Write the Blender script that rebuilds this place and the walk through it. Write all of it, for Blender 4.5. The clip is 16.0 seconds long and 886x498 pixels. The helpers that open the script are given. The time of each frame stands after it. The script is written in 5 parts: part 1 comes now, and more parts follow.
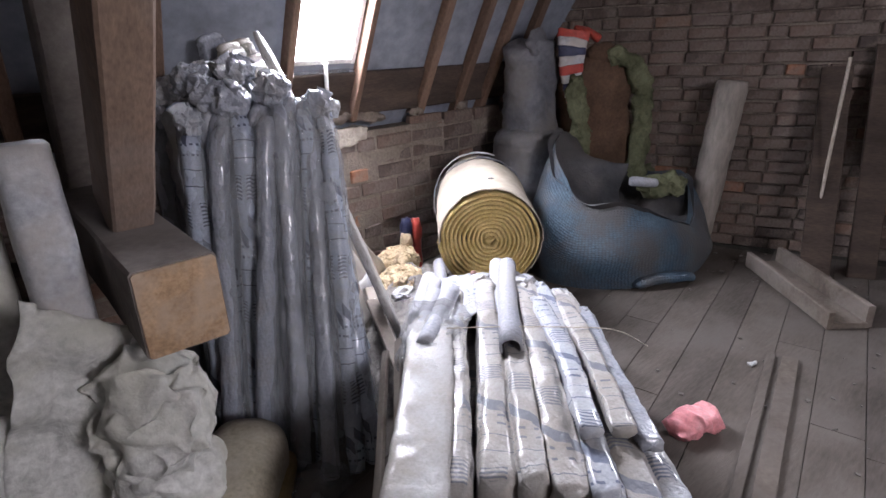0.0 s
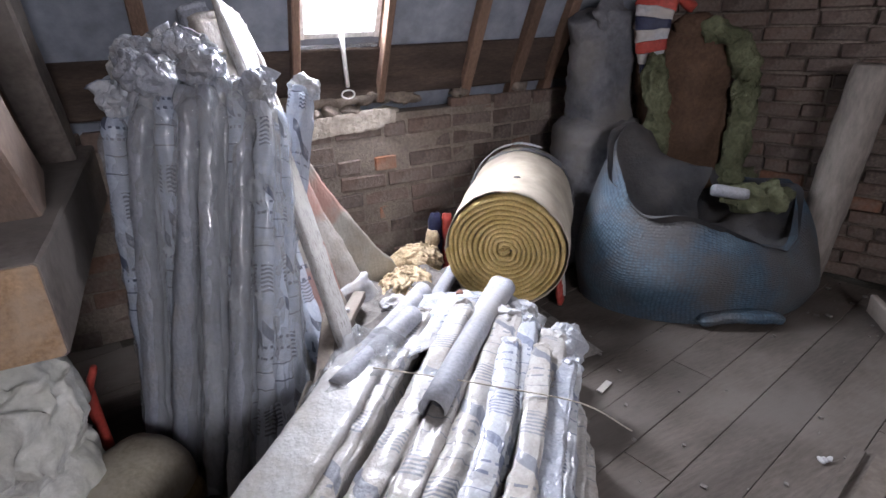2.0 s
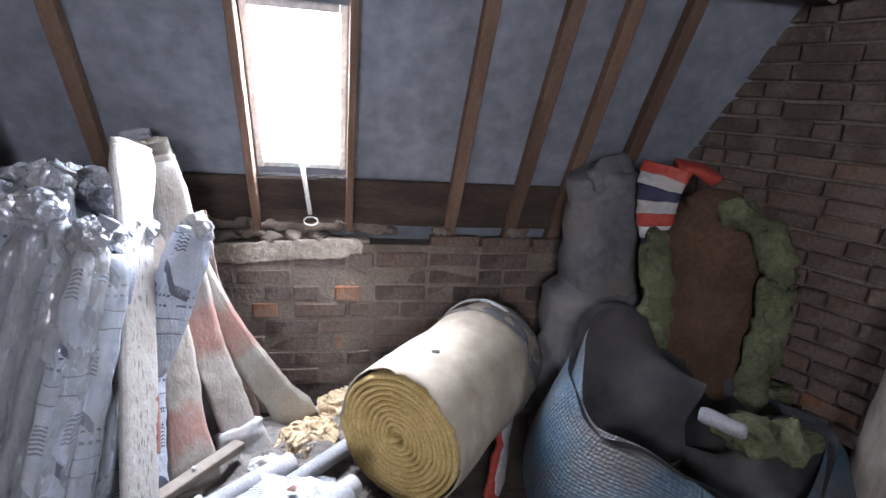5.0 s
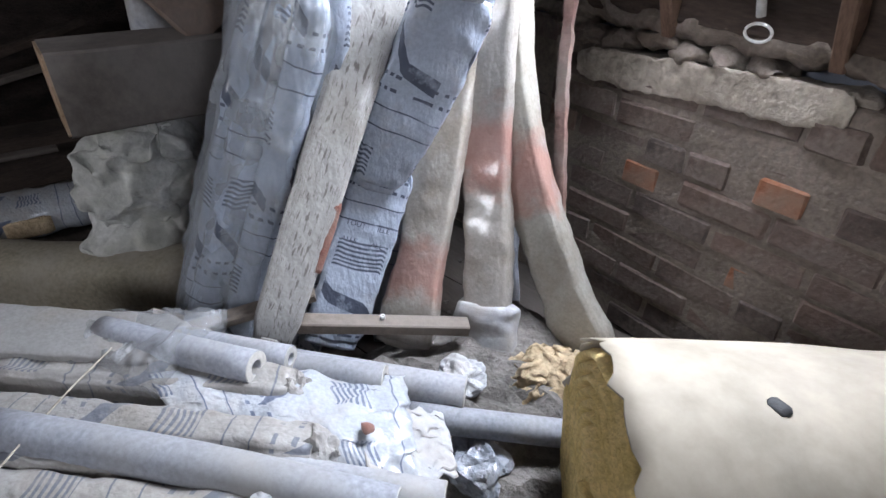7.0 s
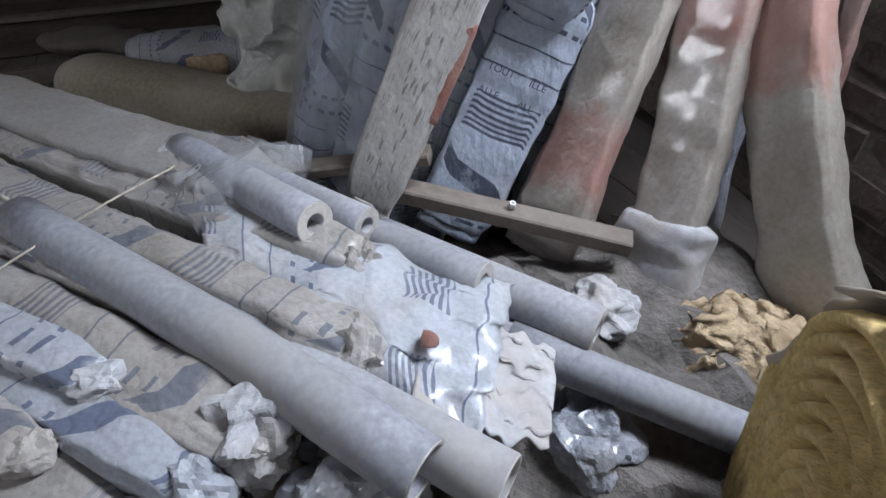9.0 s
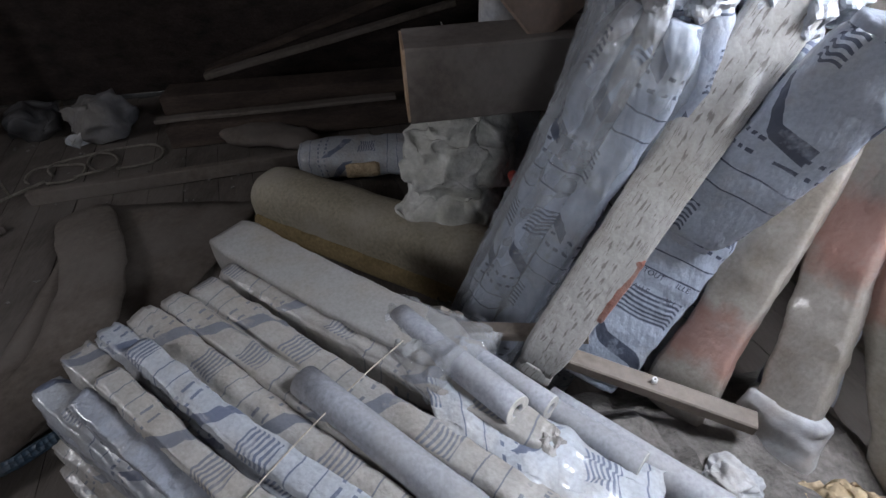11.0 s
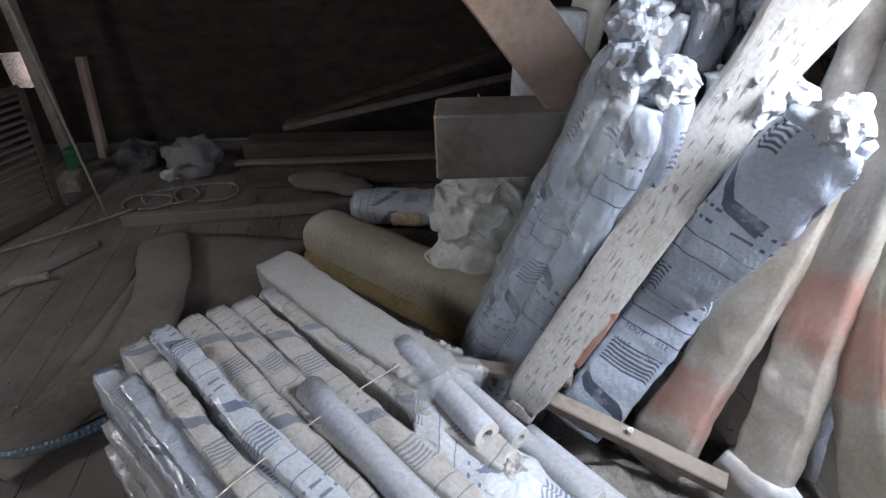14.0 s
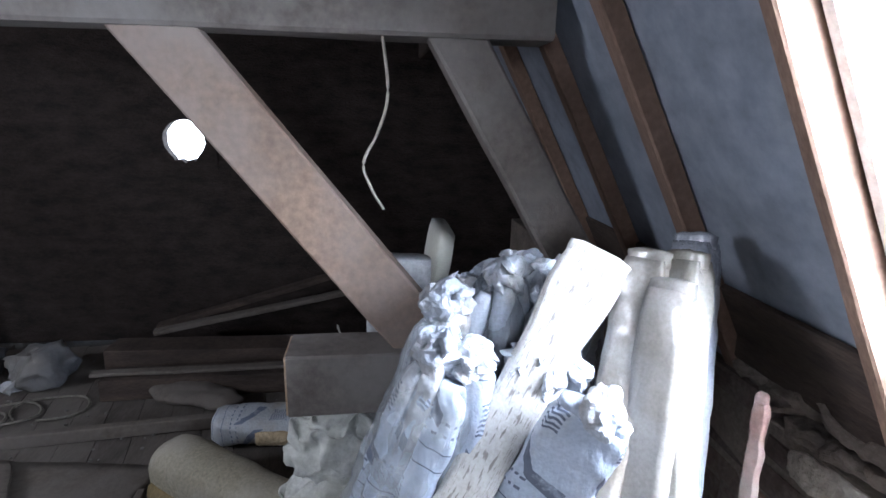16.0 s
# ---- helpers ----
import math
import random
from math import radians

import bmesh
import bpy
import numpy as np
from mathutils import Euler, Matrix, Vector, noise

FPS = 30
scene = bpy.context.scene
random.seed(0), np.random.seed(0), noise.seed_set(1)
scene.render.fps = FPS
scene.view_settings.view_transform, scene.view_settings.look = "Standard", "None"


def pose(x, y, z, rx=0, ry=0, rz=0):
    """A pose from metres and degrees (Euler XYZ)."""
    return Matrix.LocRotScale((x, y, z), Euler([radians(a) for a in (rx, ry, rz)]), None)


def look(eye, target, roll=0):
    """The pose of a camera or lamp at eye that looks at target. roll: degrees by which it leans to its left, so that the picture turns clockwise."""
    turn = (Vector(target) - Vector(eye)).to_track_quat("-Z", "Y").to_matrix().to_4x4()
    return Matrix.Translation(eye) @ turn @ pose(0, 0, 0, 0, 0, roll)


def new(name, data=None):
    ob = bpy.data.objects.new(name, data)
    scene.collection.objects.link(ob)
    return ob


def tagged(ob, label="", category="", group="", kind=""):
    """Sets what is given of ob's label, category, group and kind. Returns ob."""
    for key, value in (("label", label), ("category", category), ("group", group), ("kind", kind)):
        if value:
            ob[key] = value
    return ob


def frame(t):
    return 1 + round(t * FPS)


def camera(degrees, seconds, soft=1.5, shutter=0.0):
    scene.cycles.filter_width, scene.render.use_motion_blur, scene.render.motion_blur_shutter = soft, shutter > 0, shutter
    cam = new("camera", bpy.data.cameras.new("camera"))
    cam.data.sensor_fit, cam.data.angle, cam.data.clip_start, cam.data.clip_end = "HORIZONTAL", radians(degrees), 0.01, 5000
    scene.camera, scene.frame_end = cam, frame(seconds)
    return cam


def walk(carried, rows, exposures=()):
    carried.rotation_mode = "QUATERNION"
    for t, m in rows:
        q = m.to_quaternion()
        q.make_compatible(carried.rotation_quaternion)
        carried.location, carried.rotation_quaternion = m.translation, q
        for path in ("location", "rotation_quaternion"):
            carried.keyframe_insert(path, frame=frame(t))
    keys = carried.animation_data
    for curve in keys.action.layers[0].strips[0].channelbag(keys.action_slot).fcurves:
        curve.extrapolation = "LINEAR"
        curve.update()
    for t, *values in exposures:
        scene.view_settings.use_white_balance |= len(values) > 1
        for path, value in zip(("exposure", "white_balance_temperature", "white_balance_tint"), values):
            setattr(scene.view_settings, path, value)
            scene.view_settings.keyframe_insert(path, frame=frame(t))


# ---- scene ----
cam = camera(79.0, 16.0)
PATH = [
    (0, (0.168, 0.531, 1.168), (1.387, 1.946, 0.453), -1.9),
    (0.5, (0.374, 0.496, 1.16), (1.518, 1.865, 0.258), -0.6),
    (1, (0.486, 0.57, 1.143), (1.589, 1.961, 0.223), -0.8),
    (1.5, (0.615, 0.581, 1.114), (1.576, 2.103, 0.242), -1.7),
    (2, (0.743, 0.537, 1.149), (1.556, 2.188, 0.365), -1.9),
    (2.5, (0.834, 0.561, 1.286), (1.81, 2.198, 0.68), -0.7),
    (3, (0.888, 0.575, 1.406), (2.08, 2.128, 0.993), 1.5),
    (3.2, (0.897, 0.601, 1.412), (2.135, 2.124, 1.029), 2.1),
    (5.3, (1.611, 0.615, 1.363), (1.793, 2.523, 0.793), 4.5),
    (5.5, (1.626, 0.67, 1.329), (1.696, 2.569, 0.705), 5.1),
    (6, (1.743, 1.033, 1.244), (1.377, 2.817, 0.419), 6.6),
    (6.5, (1.838, 1.361, 1.196), (1.007, 2.861, 0.167), 6.2),
    (7, (1.939, 1.573, 1.084), (0.629, 2.617, -0.009), 2.0),
    (7.5, (1.936, 1.726, 0.879), (0.423, 2.412, -0.235), 0.5),
    (8, (1.803, 1.76, 0.819), (0.384, 2.284, -0.489), 1.9),
    (8.2, (1.777, 1.763, 0.819), (0.392, 2.227, -0.547), 2.2),
    (10.3, (1.83, 1.761, 1.039), (0.247, 1.957, -0.167), -7.4),
    (10.5, (1.817, 1.722, 1.104), (0.246, 1.941, -0.115), -5.3),
    (11, (1.763, 1.581, 1.21), (0.216, 1.707, -0.051), -3.5),
    (11.5, (1.693, 1.475, 1.213), (0.13, 1.377, -0.03), -2.6),
    (12, (1.751, 1.54, 1.257), (0.166, 1.282, 0.064), -2.5),
    (12.5, (1.853, 1.671, 1.24), (0.247, 1.48, 0.064), -2.4),
    (13, (1.92, 1.714, 1.247), (0.298, 1.581, 0.085), -2.2),
    (13.5, (1.926, 1.703, 1.231), (0.309, 1.57, 0.062), -2.5),
    (14, (1.912, 1.706, 1.26), (0.227, 1.611, 0.187), -2.7),
    (14.5, (1.891, 1.768, 1.39), (0.057, 1.822, 0.593), -2.1),
    (15, (1.866, 1.85, 1.442), (-0.059, 1.991, 0.915), 0.4),
    (15.5, (1.873, 1.847, 1.463), (-0.053, 2.042, 0.961), 0.5),
    (16, (1.912, 1.869, 1.459), (-0.007, 2.128, 0.962), 1.3),
]
LIGHT = [
    (0.0, 1.75, 6550, 22), (2.0, 1.65, 6500, 20), (3.0, 1.55, 6250, 19), (5.5, 1.7, 6350, 18), (6.0, 1.6, 6350, 17), (6.5, 1.3, 6350, 15), (7.0, 1.0, 6300, 15), (7.5, 0.65, 6250, 14), (8.2, 0.58, 6250, 15),
    (10.3, 0.3, 6450, 15), (11.0, 0.5, 6450, 15), (12.0, 1.35, 6500, 14), (13.0, 1.08, 6500, 14), (14.0, 1.03, 6400, 14), (14.5, 1.3, 6150, 13), (15.0, 1.6, 6000, 13), (16.0, 1.65, 5850, 13),
]
walk(cam, [(t, look(eye, target, roll)) for t, eye, target, roll in PATH], LIGHT)

# ---- world and light ----
world = bpy.data.worlds.new("world")
scene.world = world
world.use_nodes = True
wn = world.node_tree.nodes
sky = wn.new("ShaderNodeTexSky")
sky.sky_type, sky.sun_disc, sky.sun_elevation, sky.sun_rotation = "NISHITA", False, radians(38), radians(20)
world.node_tree.links.new(sky.outputs[0], wn["Background"].inputs[0])
wn["Background"].inputs[1].default_value = 0.12

# roof slope: y + K * z = C
K, C = 0.53, 3.30
SLOPE = math.atan2(1, K)
SKY_X0, SKY_X1, SKY_Z0, SKY_Z1 = 1.235, 1.56, 1.10, 1.64
# skewed gable: a point, its direction along the wall, its inward normal
GA = radians(23)
G0, GD, GN = Vector((2.92, 2.78, 0)), Vector((math.sin(GA), -math.cos(GA), 0)), Vector((-math.cos(GA), -math.sin(GA), 0))
WEST = -1.5


def on_slope(x, z, lift=0.0):
    n = Vector((0, -1, -K)).normalized()
    return Vector((x, C - K * z, z)) + n * lift


def area_lamp(name, place, normal, sx, sy, power, colour):
    d = bpy.data.lights.new(name, "AREA")
    d.shape, d.size, d.size_y, d.energy, d.color = "RECTANGLE", sx, sy, power, colour
    ob = new(name, d)
    ob.matrix_world = look(place, Vector(place) + Vector(normal))
    return ob


SLN = Vector((0, -1, -K)).normalized()
area_lamp("skylight_daylight", on_slope((SKY_X0 + SKY_X1) / 2, (SKY_Z0 + SKY_Z1) / 2, -0.10), (0, -0.72, -0.70), 0.36, 0.60, 33, (0.84, 0.92, 1.0))
gw = G0 + GD * 1.50 + Vector((0, 0, 1.65))
area_lamp("gable_daylight", gw - GN * 0.20, GN + Vector((0, 0, -0.35)), 0.40, 0.42, 18, (0.86, 0.93, 1.0))
area_lamp("hole_daylight", (WEST - 0.28, 0.77, 1.26), (1, 0, 0), 0.42, 0.45, 1.2, (0.95, 0.97, 1))
area_lamp("low_hole_daylight", (WEST - 0.20, -1.12, 0.48), (1, 0.15, 0), 0.2, 0.22, 2, (1, 0.95, 0.93))
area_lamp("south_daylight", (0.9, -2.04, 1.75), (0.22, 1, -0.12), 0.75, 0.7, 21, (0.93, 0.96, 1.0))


# white overcast sky outside the openings
def sky_backdrop(place, normal, size, strength):
    m = bpy.data.materials.new("overcast_sky")
    m.use_nodes = True
    e = m.node_tree.nodes.new("ShaderNodeEmission")
    e.inputs[0].default_value, e.inputs[1].default_value = (0.93, 0.97, 1.0, 1), strength
    m.node_tree.links.new(e.outputs[0], m.node_tree.nodes["Material Output"].inputs[0])
    bm = bmesh.new()
    bmesh.ops.create_grid(bm, x_segments=1, y_segments=1, size=size, matrix=look(place, Vector(place) - Vector(normal)))
    me = bpy.data.meshes.new("backdrop")
    bm.to_mesh(me)
    bm.free()
    me.materials.append(m)
    return tagged(new("backdrop", me), "plain white overcast sky outside", "sky", kind="structure")


sky_backdrop(on_slope((SKY_X0 + SKY_X1) / 2, (SKY_Z0 + SKY_Z1) / 2, -0.6), SLN, 0.9, 3.0)
sky_backdrop(gw - GN * 0.7, GN, 0.9, 3.0)
sky_backdrop((WEST - 0.8, 0.77, 1.26), (1, 0, 0), 0.9, 3.0)
sky_backdrop((WEST - 0.9, -1.12, 0.48), (1, 0, 0), 0.7, 2.0)
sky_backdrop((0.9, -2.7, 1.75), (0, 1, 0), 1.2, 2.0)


# ---- materials ----
def material(name, rough=0.8, metal=0.0):
    m = bpy.data.materials.new(name)
    m.use_nodes = True
    nt = m.node_tree
    b = nt.nodes["Principled BSDF"]
    b.inputs["Roughness"].default_value, b.inputs["Metallic"].default_value = rough, metal
    return m, nt, b


def nd(nt, kind, **kw):
    n = nt.nodes.new(kind)
    for k, v in kw.items():
        n.inputs[k].default_value = v
    return n


def ramp(nt, fac, stops):
    r = nt.nodes.new("ShaderNodeValToRGB")
    e = r.color_ramp.elements
    while len(e) < len(stops):
        e.new(0.5)
    for el, (p, c) in zip(e, stops):
        el.position, el.color = p, (*c, 1)
    nt.links.new(fac, r.inputs[0])
    return r.outputs[0]


def mixed(nt, fac, a, b, mode="MIX"):
    m = nt.nodes.new("ShaderNodeMix")
    m.data_type, m.blend_type = "RGBA", mode
    for sock, v in ((m.inputs[0], fac), (m.inputs[6], a), (m.inputs[7], b)):
        if isinstance(v, (float, int)):
            sock.default_value = v
        elif isinstance(v, tuple):
            sock.default_value = (*v, 1)
        else:
            nt.links.new(v, sock)
    return m.outputs[2]


def maths(nt, op, a, b=0.0):
    m = nt.nodes.new("ShaderNodeMath")
    m.operation = op
    for sock, v in zip(m.inputs, (a, b)):
        if isinstance(v, (float, int)):
            sock.default_value = v
        else:
            nt.links.new(v, sock)
    return m.outputs[0]


def noise_fac(nt, scale, detail=5.0, stretch=None, rough=0.6, coord="Object"):
    tc = nt.nodes.new("ShaderNodeTexCoord")
    out = tc.outputs[coord]
    if stretch:
        mp = nt.nodes.new("ShaderNodeMapping")
        mp.inputs["Scale"].default_value = stretch
        nt.links.new(out, mp.inputs[0])
        out = mp.outputs[0]
    n = nd(nt, "ShaderNodeTexNoise", Scale=scale, Detail=detail, Roughness=rough)
    nt.links.new(out, n.inputs["Vector"])
    return n.outputs["Fac"]


def bumped(nt, b, height, strength, distance):
    bp = nd(nt, "ShaderNodeBump", Strength=strength, Distance=distance)
    nt.links.new(height, bp.inputs["Height"])
    nt.links.new(bp.outputs[0], b.inputs["Normal"])


def grainy(name, dark, light, dust=None, rough=0.85, scale=6.0, fine=60.0, stretch=None, bump=0.4, depth=0.01, vary=0.0, spec=0.3):
    """Two-scale surface: broad stains between dark and light, fine grain in relief, optional dust lying over it."""
    m, nt, b = material(name, rough)
    a, f = noise_fac(nt, scale, 4, stretch), noise_fac(nt, fine, 6, stretch)
    col = ramp(nt, a, [(0.3, dark), (0.7, light)])
    col = mixed(nt, 0.55, col, ramp(nt, f, [(0.3, (0.45, 0.45, 0.45)), (0.7, (1.25, 1.25, 1.25))]), "MULTIPLY")
    if dust:
        d = ramp(nt, noise_fac(nt, scale * 0.7, 6), [(0.42, (0, 0, 0)), (0.62, (0.85, 0.85, 0.85))])
        col = mixed(nt, d, col, dust)
    if vary:
        oi = nt.nodes.new("ShaderNodeObjectInfo")
        col = mixed(nt, vary, col, ramp(nt, oi.outputs["Random"], [(0.0, (0.45, 0.45, 0.47)), (1.0, (1.5, 1.45, 1.4))]), "MULTIPLY")
    nt.links.new(col, b.inputs["Base Color"])
    b.inputs["Specular IOR Level"].default_value = spec
    bumped(nt, b, f, bump, depth)
    return m


M_FLOOR = grainy("floor_board_wood", (0.066, 0.055, 0.047), (0.120, 0.101, 0.088), (0.132, 0.115, 0.103), 0.92, 3, 40, (0.5, 2.5, 2.5), 0.4, 0.005, 0.22)
M_GAP = grainy("dark_dirt", (0.035, 0.03, 0.027), (0.08, 0.068, 0.06), None, 0.95, 5, 80)
M_BEAM = grainy("old_beam_wood", (0.11, 0.092, 0.082), (0.20, 0.17, 0.15), (0.21, 0.19, 0.175), 0.85, 3, 45, None, 0.5, 0.004)
M_BEAMEND = grainy("sawn_end_grain", (0.26, 0.16, 0.09), (0.50, 0.33, 0.20), (0.42, 0.32, 0.24), 0.85, 14, 120, None, 0.6, 0.003)
M_BRACE = grainy("brown_stained_timber", (0.17, 0.115, 0.085), (0.28, 0.19, 0.14), (0.27, 0.225, 0.20), 0.8, 2.5, 50, (3, 1, 1), 0.4, 0.003)
M_RAFTER = grainy("rafter_pine", (0.12, 0.075, 0.053), (0.21, 0.135, 0.098), None, 0.8, 3, 50, (4, 1, 1), 0.4, 0.003, 0.4)
M_LINING = grainy("grey_roofing_felt", (0.19, 0.205, 0.24), (0.26, 0.28, 0.33), None, 0.55, 1.1, 14, None, 0.2, 0.006)
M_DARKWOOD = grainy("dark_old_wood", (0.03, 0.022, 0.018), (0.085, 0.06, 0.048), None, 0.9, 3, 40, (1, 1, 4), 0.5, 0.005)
M_MORTAR = grainy("lime_mortar", (0.15, 0.122, 0.10), (0.27, 0.225, 0.19), None, 0.95, 8, 70, None, 0.8, 0.008)
M_FRAME = grainy("white_window_paint", (0.6, 0.6, 0.58), (0.8, 0.8, 0.78), None, 0.5, 6, 60, None, 0.2, 0.002)


def brick_material():
    m, nt, b = material("old_brick", 0.92)
    oi = nt.nodes.new("ShaderNodeObjectInfo")
    base = ramp(nt, oi.outputs["Random"], [(0.0, (0.06, 0.045, 0.04)), (0.35, (0.12, 0.085, 0.07)), (0.6, (0.16, 0.11, 0.088)), (0.85, (0.11, 0.085, 0.075)), (0.955, (0.18, 0.11, 0.08)), (1.0, (0.34, 0.13, 0.06))])
    a, f = noise_fac(nt, 9, 5), noise_fac(nt, 70, 6)
    col = mixed(nt, ramp(nt, a, [(0.46, (0, 0, 0)), (0.66, (0.75, 0.75, 0.75))]), base, (0.19, 0.155, 0.13))
    col = mixed(nt, 0.5, col, ramp(nt, f, [(0.3, (0.4, 0.4, 0.4)), (0.7, (1.3, 1.3, 1.3))]), "MULTIPLY")
    nt.links.new(col, b.inputs["Base Color"])
    bumped(nt, b, f, 0.7, 0.008)
    return m


M_BRICK = brick_material()
# near-black brick tone carries the far end's deep shade in its colour
M_FARBRICK = grainy("shaded_brick", (0.016, 0.012, 0.011), (0.05, 0.036, 0.03), None, 0.95, 6, 40, (1, 1, 2.5), 0.8, 0.02)


# ---- mesh helpers ----
def part(name, bm, mat, parent=None, label=""):
    me = bpy.data.meshes.new(name)
    bm.to_mesh(me)
    bm.free()
    if mat:
        me.materials.append(mat)
    ob = new(name, me)
    if parent:
        base = parent
        off = Vector((0, 0, 0))
        while base:
            off += base.location
            base = base.parent
        me.transform(Matrix.Translation(-off))
        ob.parent = parent
    if label:
        ob["label"] = label
    return ob


def thing(name, place, label, category, group="", kind=""):
    ob = new(name)
    ob.location = place
    ob.empty_display_size = 0.1
    return tagged(ob, label, category, group, kind)


def smooth(ob):
    for p in ob.data.polygons:
        p.use_smooth = True
    return ob


def box(bm, m, sx, sy, sz, bevel=0.0, seg=1):
    """A box of that size centred on the pose m, with rounded edges."""
    r = bmesh.ops.create_cube(bm, size=1, matrix=m @ Matrix.Diagonal((sx, sy, sz, 1)))
    if bevel:
        vs = set(r["verts"])
        es = [e for e in bm.edges if e.verts[0] in vs and e.verts[1] in vs]
        bmesh.ops.bevel(bm, geom=es, offset=bevel, segments=seg, affect="EDGES", profile=0.6)
    return bm


def along(p0, p1, up=(0, 0, 1)):
    """A pose at p0 whose z runs to p1 and whose y leans to up."""
    p0, p1 = Vector(p0), Vector(p1)
    z = (p1 - p0).normalized()
    x = Vector(up).cross(z)
    if x.length < 1e-4:
        x = Vector((1, 0, 0)).cross(z)
    x.normalize()
    y = z.cross(x)
    m = Matrix((x, y, z)).transposed().to_4x4()
    m.translation = p0
    return m


def timber(bm, p0, p1, w, h, up=(0, 0, 1), bevel=0.006, rough=0.003, cuts=8, seed=0.0):
    """A sawn timber from p0 to p1, w wide and h deep (h along up), with slightly uneven arrises."""
    m = along(p0, p1, up)
    L = (Vector(p1) - Vector(p0)).length
    start = len(bm.verts)
    rows = []
    c = bevel
    prof = [(-w / 2 + c, -h / 2), (w / 2 - c, -h / 2), (w / 2, -h / 2 + c), (w / 2, h / 2 - c), (w / 2 - c, h / 2), (-w / 2 + c, h / 2), (-w / 2, h / 2 - c), (-w / 2, -h / 2 + c)]
    for i in range(cuts + 1):
        z = L * i / cuts
        row = []
        for j, (x, y) in enumerate(prof):
            k = noise.noise_vector(Vector((x * 9 + seed, y * 9, z * 5 + seed * 3))) * rough
            row.append(bm.verts.new(m @ Vector((x + k.x, y + k.y, z))))
        rows.append(row)
    for a, b in zip(rows, rows[1:]):
        for j in range(8):
            bm.faces.new((a[j], a[(j + 1) % 8], b[(j + 1) % 8], b[j]))
    bm.faces.new(rows[0][::-1])
    bm.faces.new(rows[-1])
    return bm


def spine(points, n):
    """n + 1 points spread evenly over a smooth line through the given ones."""
    P = [Vector(p) for p in points]
    if len(P) == 2:
        return [P[0].lerp(P[1], i / n) for i in range(n + 1)]
    Q = [P[0] * 2 - P[1]] + P + [P[-1] * 2 - P[-2]]
    out = []
    for i in range(n + 1):
        u = i / n * (len(P) - 1)
        k = min(int(u), len(P) - 2)
        t = u - k
        a, b, c, d = Q[k : k + 4]
        out.append(0.5 * (2 * b + (c - a) * t + (2 * a - 5 * b + 4 * c - d) * t * t + (3 * b - a - 3 * c + d) * t ** 3))
    return out


def strip(bm, points, w, h, up, n=26, ring=16, power=2.6, ends=(0.75, 0.75), crumple=0.006, freq=14.0, seed=0.0, profile=None, shift=0.0, crease=0.0):
    """A soft, stuffed length along a line: w wide, h thick (along up), squared round section, tapering ends, crumpled skin, with uv in metres."""
    uv = bm.loops.layers.uv.verify()
    pts = spine(points, n)
    L = sum((b - a).length for a, b in zip(pts, pts[1:]))
    rows, run = [], 0.0
    for i, p in enumerate(pts):
        d = pts[min(i + 1, n)] - pts[max(i - 1, 0)]
        m = along(p, p + d, up)
        t = i / n
        k = 1.0
        if t < 0.08:
            k = ends[0] + (1 - ends[0]) * math.sin(t / 0.08 * math.pi / 2)
        elif t > 0.92:
            k = ends[1] + (1 - ends[1]) * math.sin((1 - t) / 0.08 * math.pi / 2)
        kw, kh = (profile(t) if profile else (1, 1))
        row = []
        for j in range(ring):
            a = 2 * math.pi * j / ring
            ca, sa = math.cos(a), math.sin(a)
            x = math.copysign(abs(ca) ** (2 / power), ca) * w / 2 * k * kw
            y = math.copysign(abs(sa) ** (2 / power), sa) * h / 2 * k * kh
            if crease:
                f = 1 + crease * (noise.noise(Vector((ca * 2.6 + seed, sa * 2.6, t * 2.2 + seed))) - 0.7 * abs(noise.noise(Vector((ca * 4.5, sa * 4.5 + seed, t * 7)))))
                x, y = x * f, y * f
            q = m @ Vector((x, y, 0))
            nz = noise.noise_vector(q * freq + Vector((seed, seed * 1.7, 0)))
            nz += 0.5 * noise.noise_vector(q * freq * 2.7 + Vector((seed, 3, seed)))
            row.append(bm.verts.new(q + nz * crumple))
        rows.append((row, run))
        if i < n:
            run += (pts[i + 1] - p).length
    circ = 2 * (w + h) * 0.85
    for (a, va), (b, vb) in zip(rows, rows[1:]):
        for j in range(ring):
            f = bm.faces.new((a[j], a[(j + 1) % ring], b[(j + 1) % ring], b[j]))
            f.smooth = True
            for lp, (uu, vv) in zip(f.loops, ((j, va), (j + 1, va), (j + 1, vb), (j, vb))):
                lp[uv].uv = (uu / ring * circ + shift, vv + shift * 3.1)
    for row, flip in ((rows[0][0], True), (rows[-1][0], False)):
        c = bm.verts.new(sum((v.co for v in row), Vector()) / ring)
        for j in range(ring):
            f = bm.faces.new((row[(j + 1) % ring], row[j], c) if flip else (row[j], row[(j + 1) % ring], c))
            f.smooth = True
    return bm


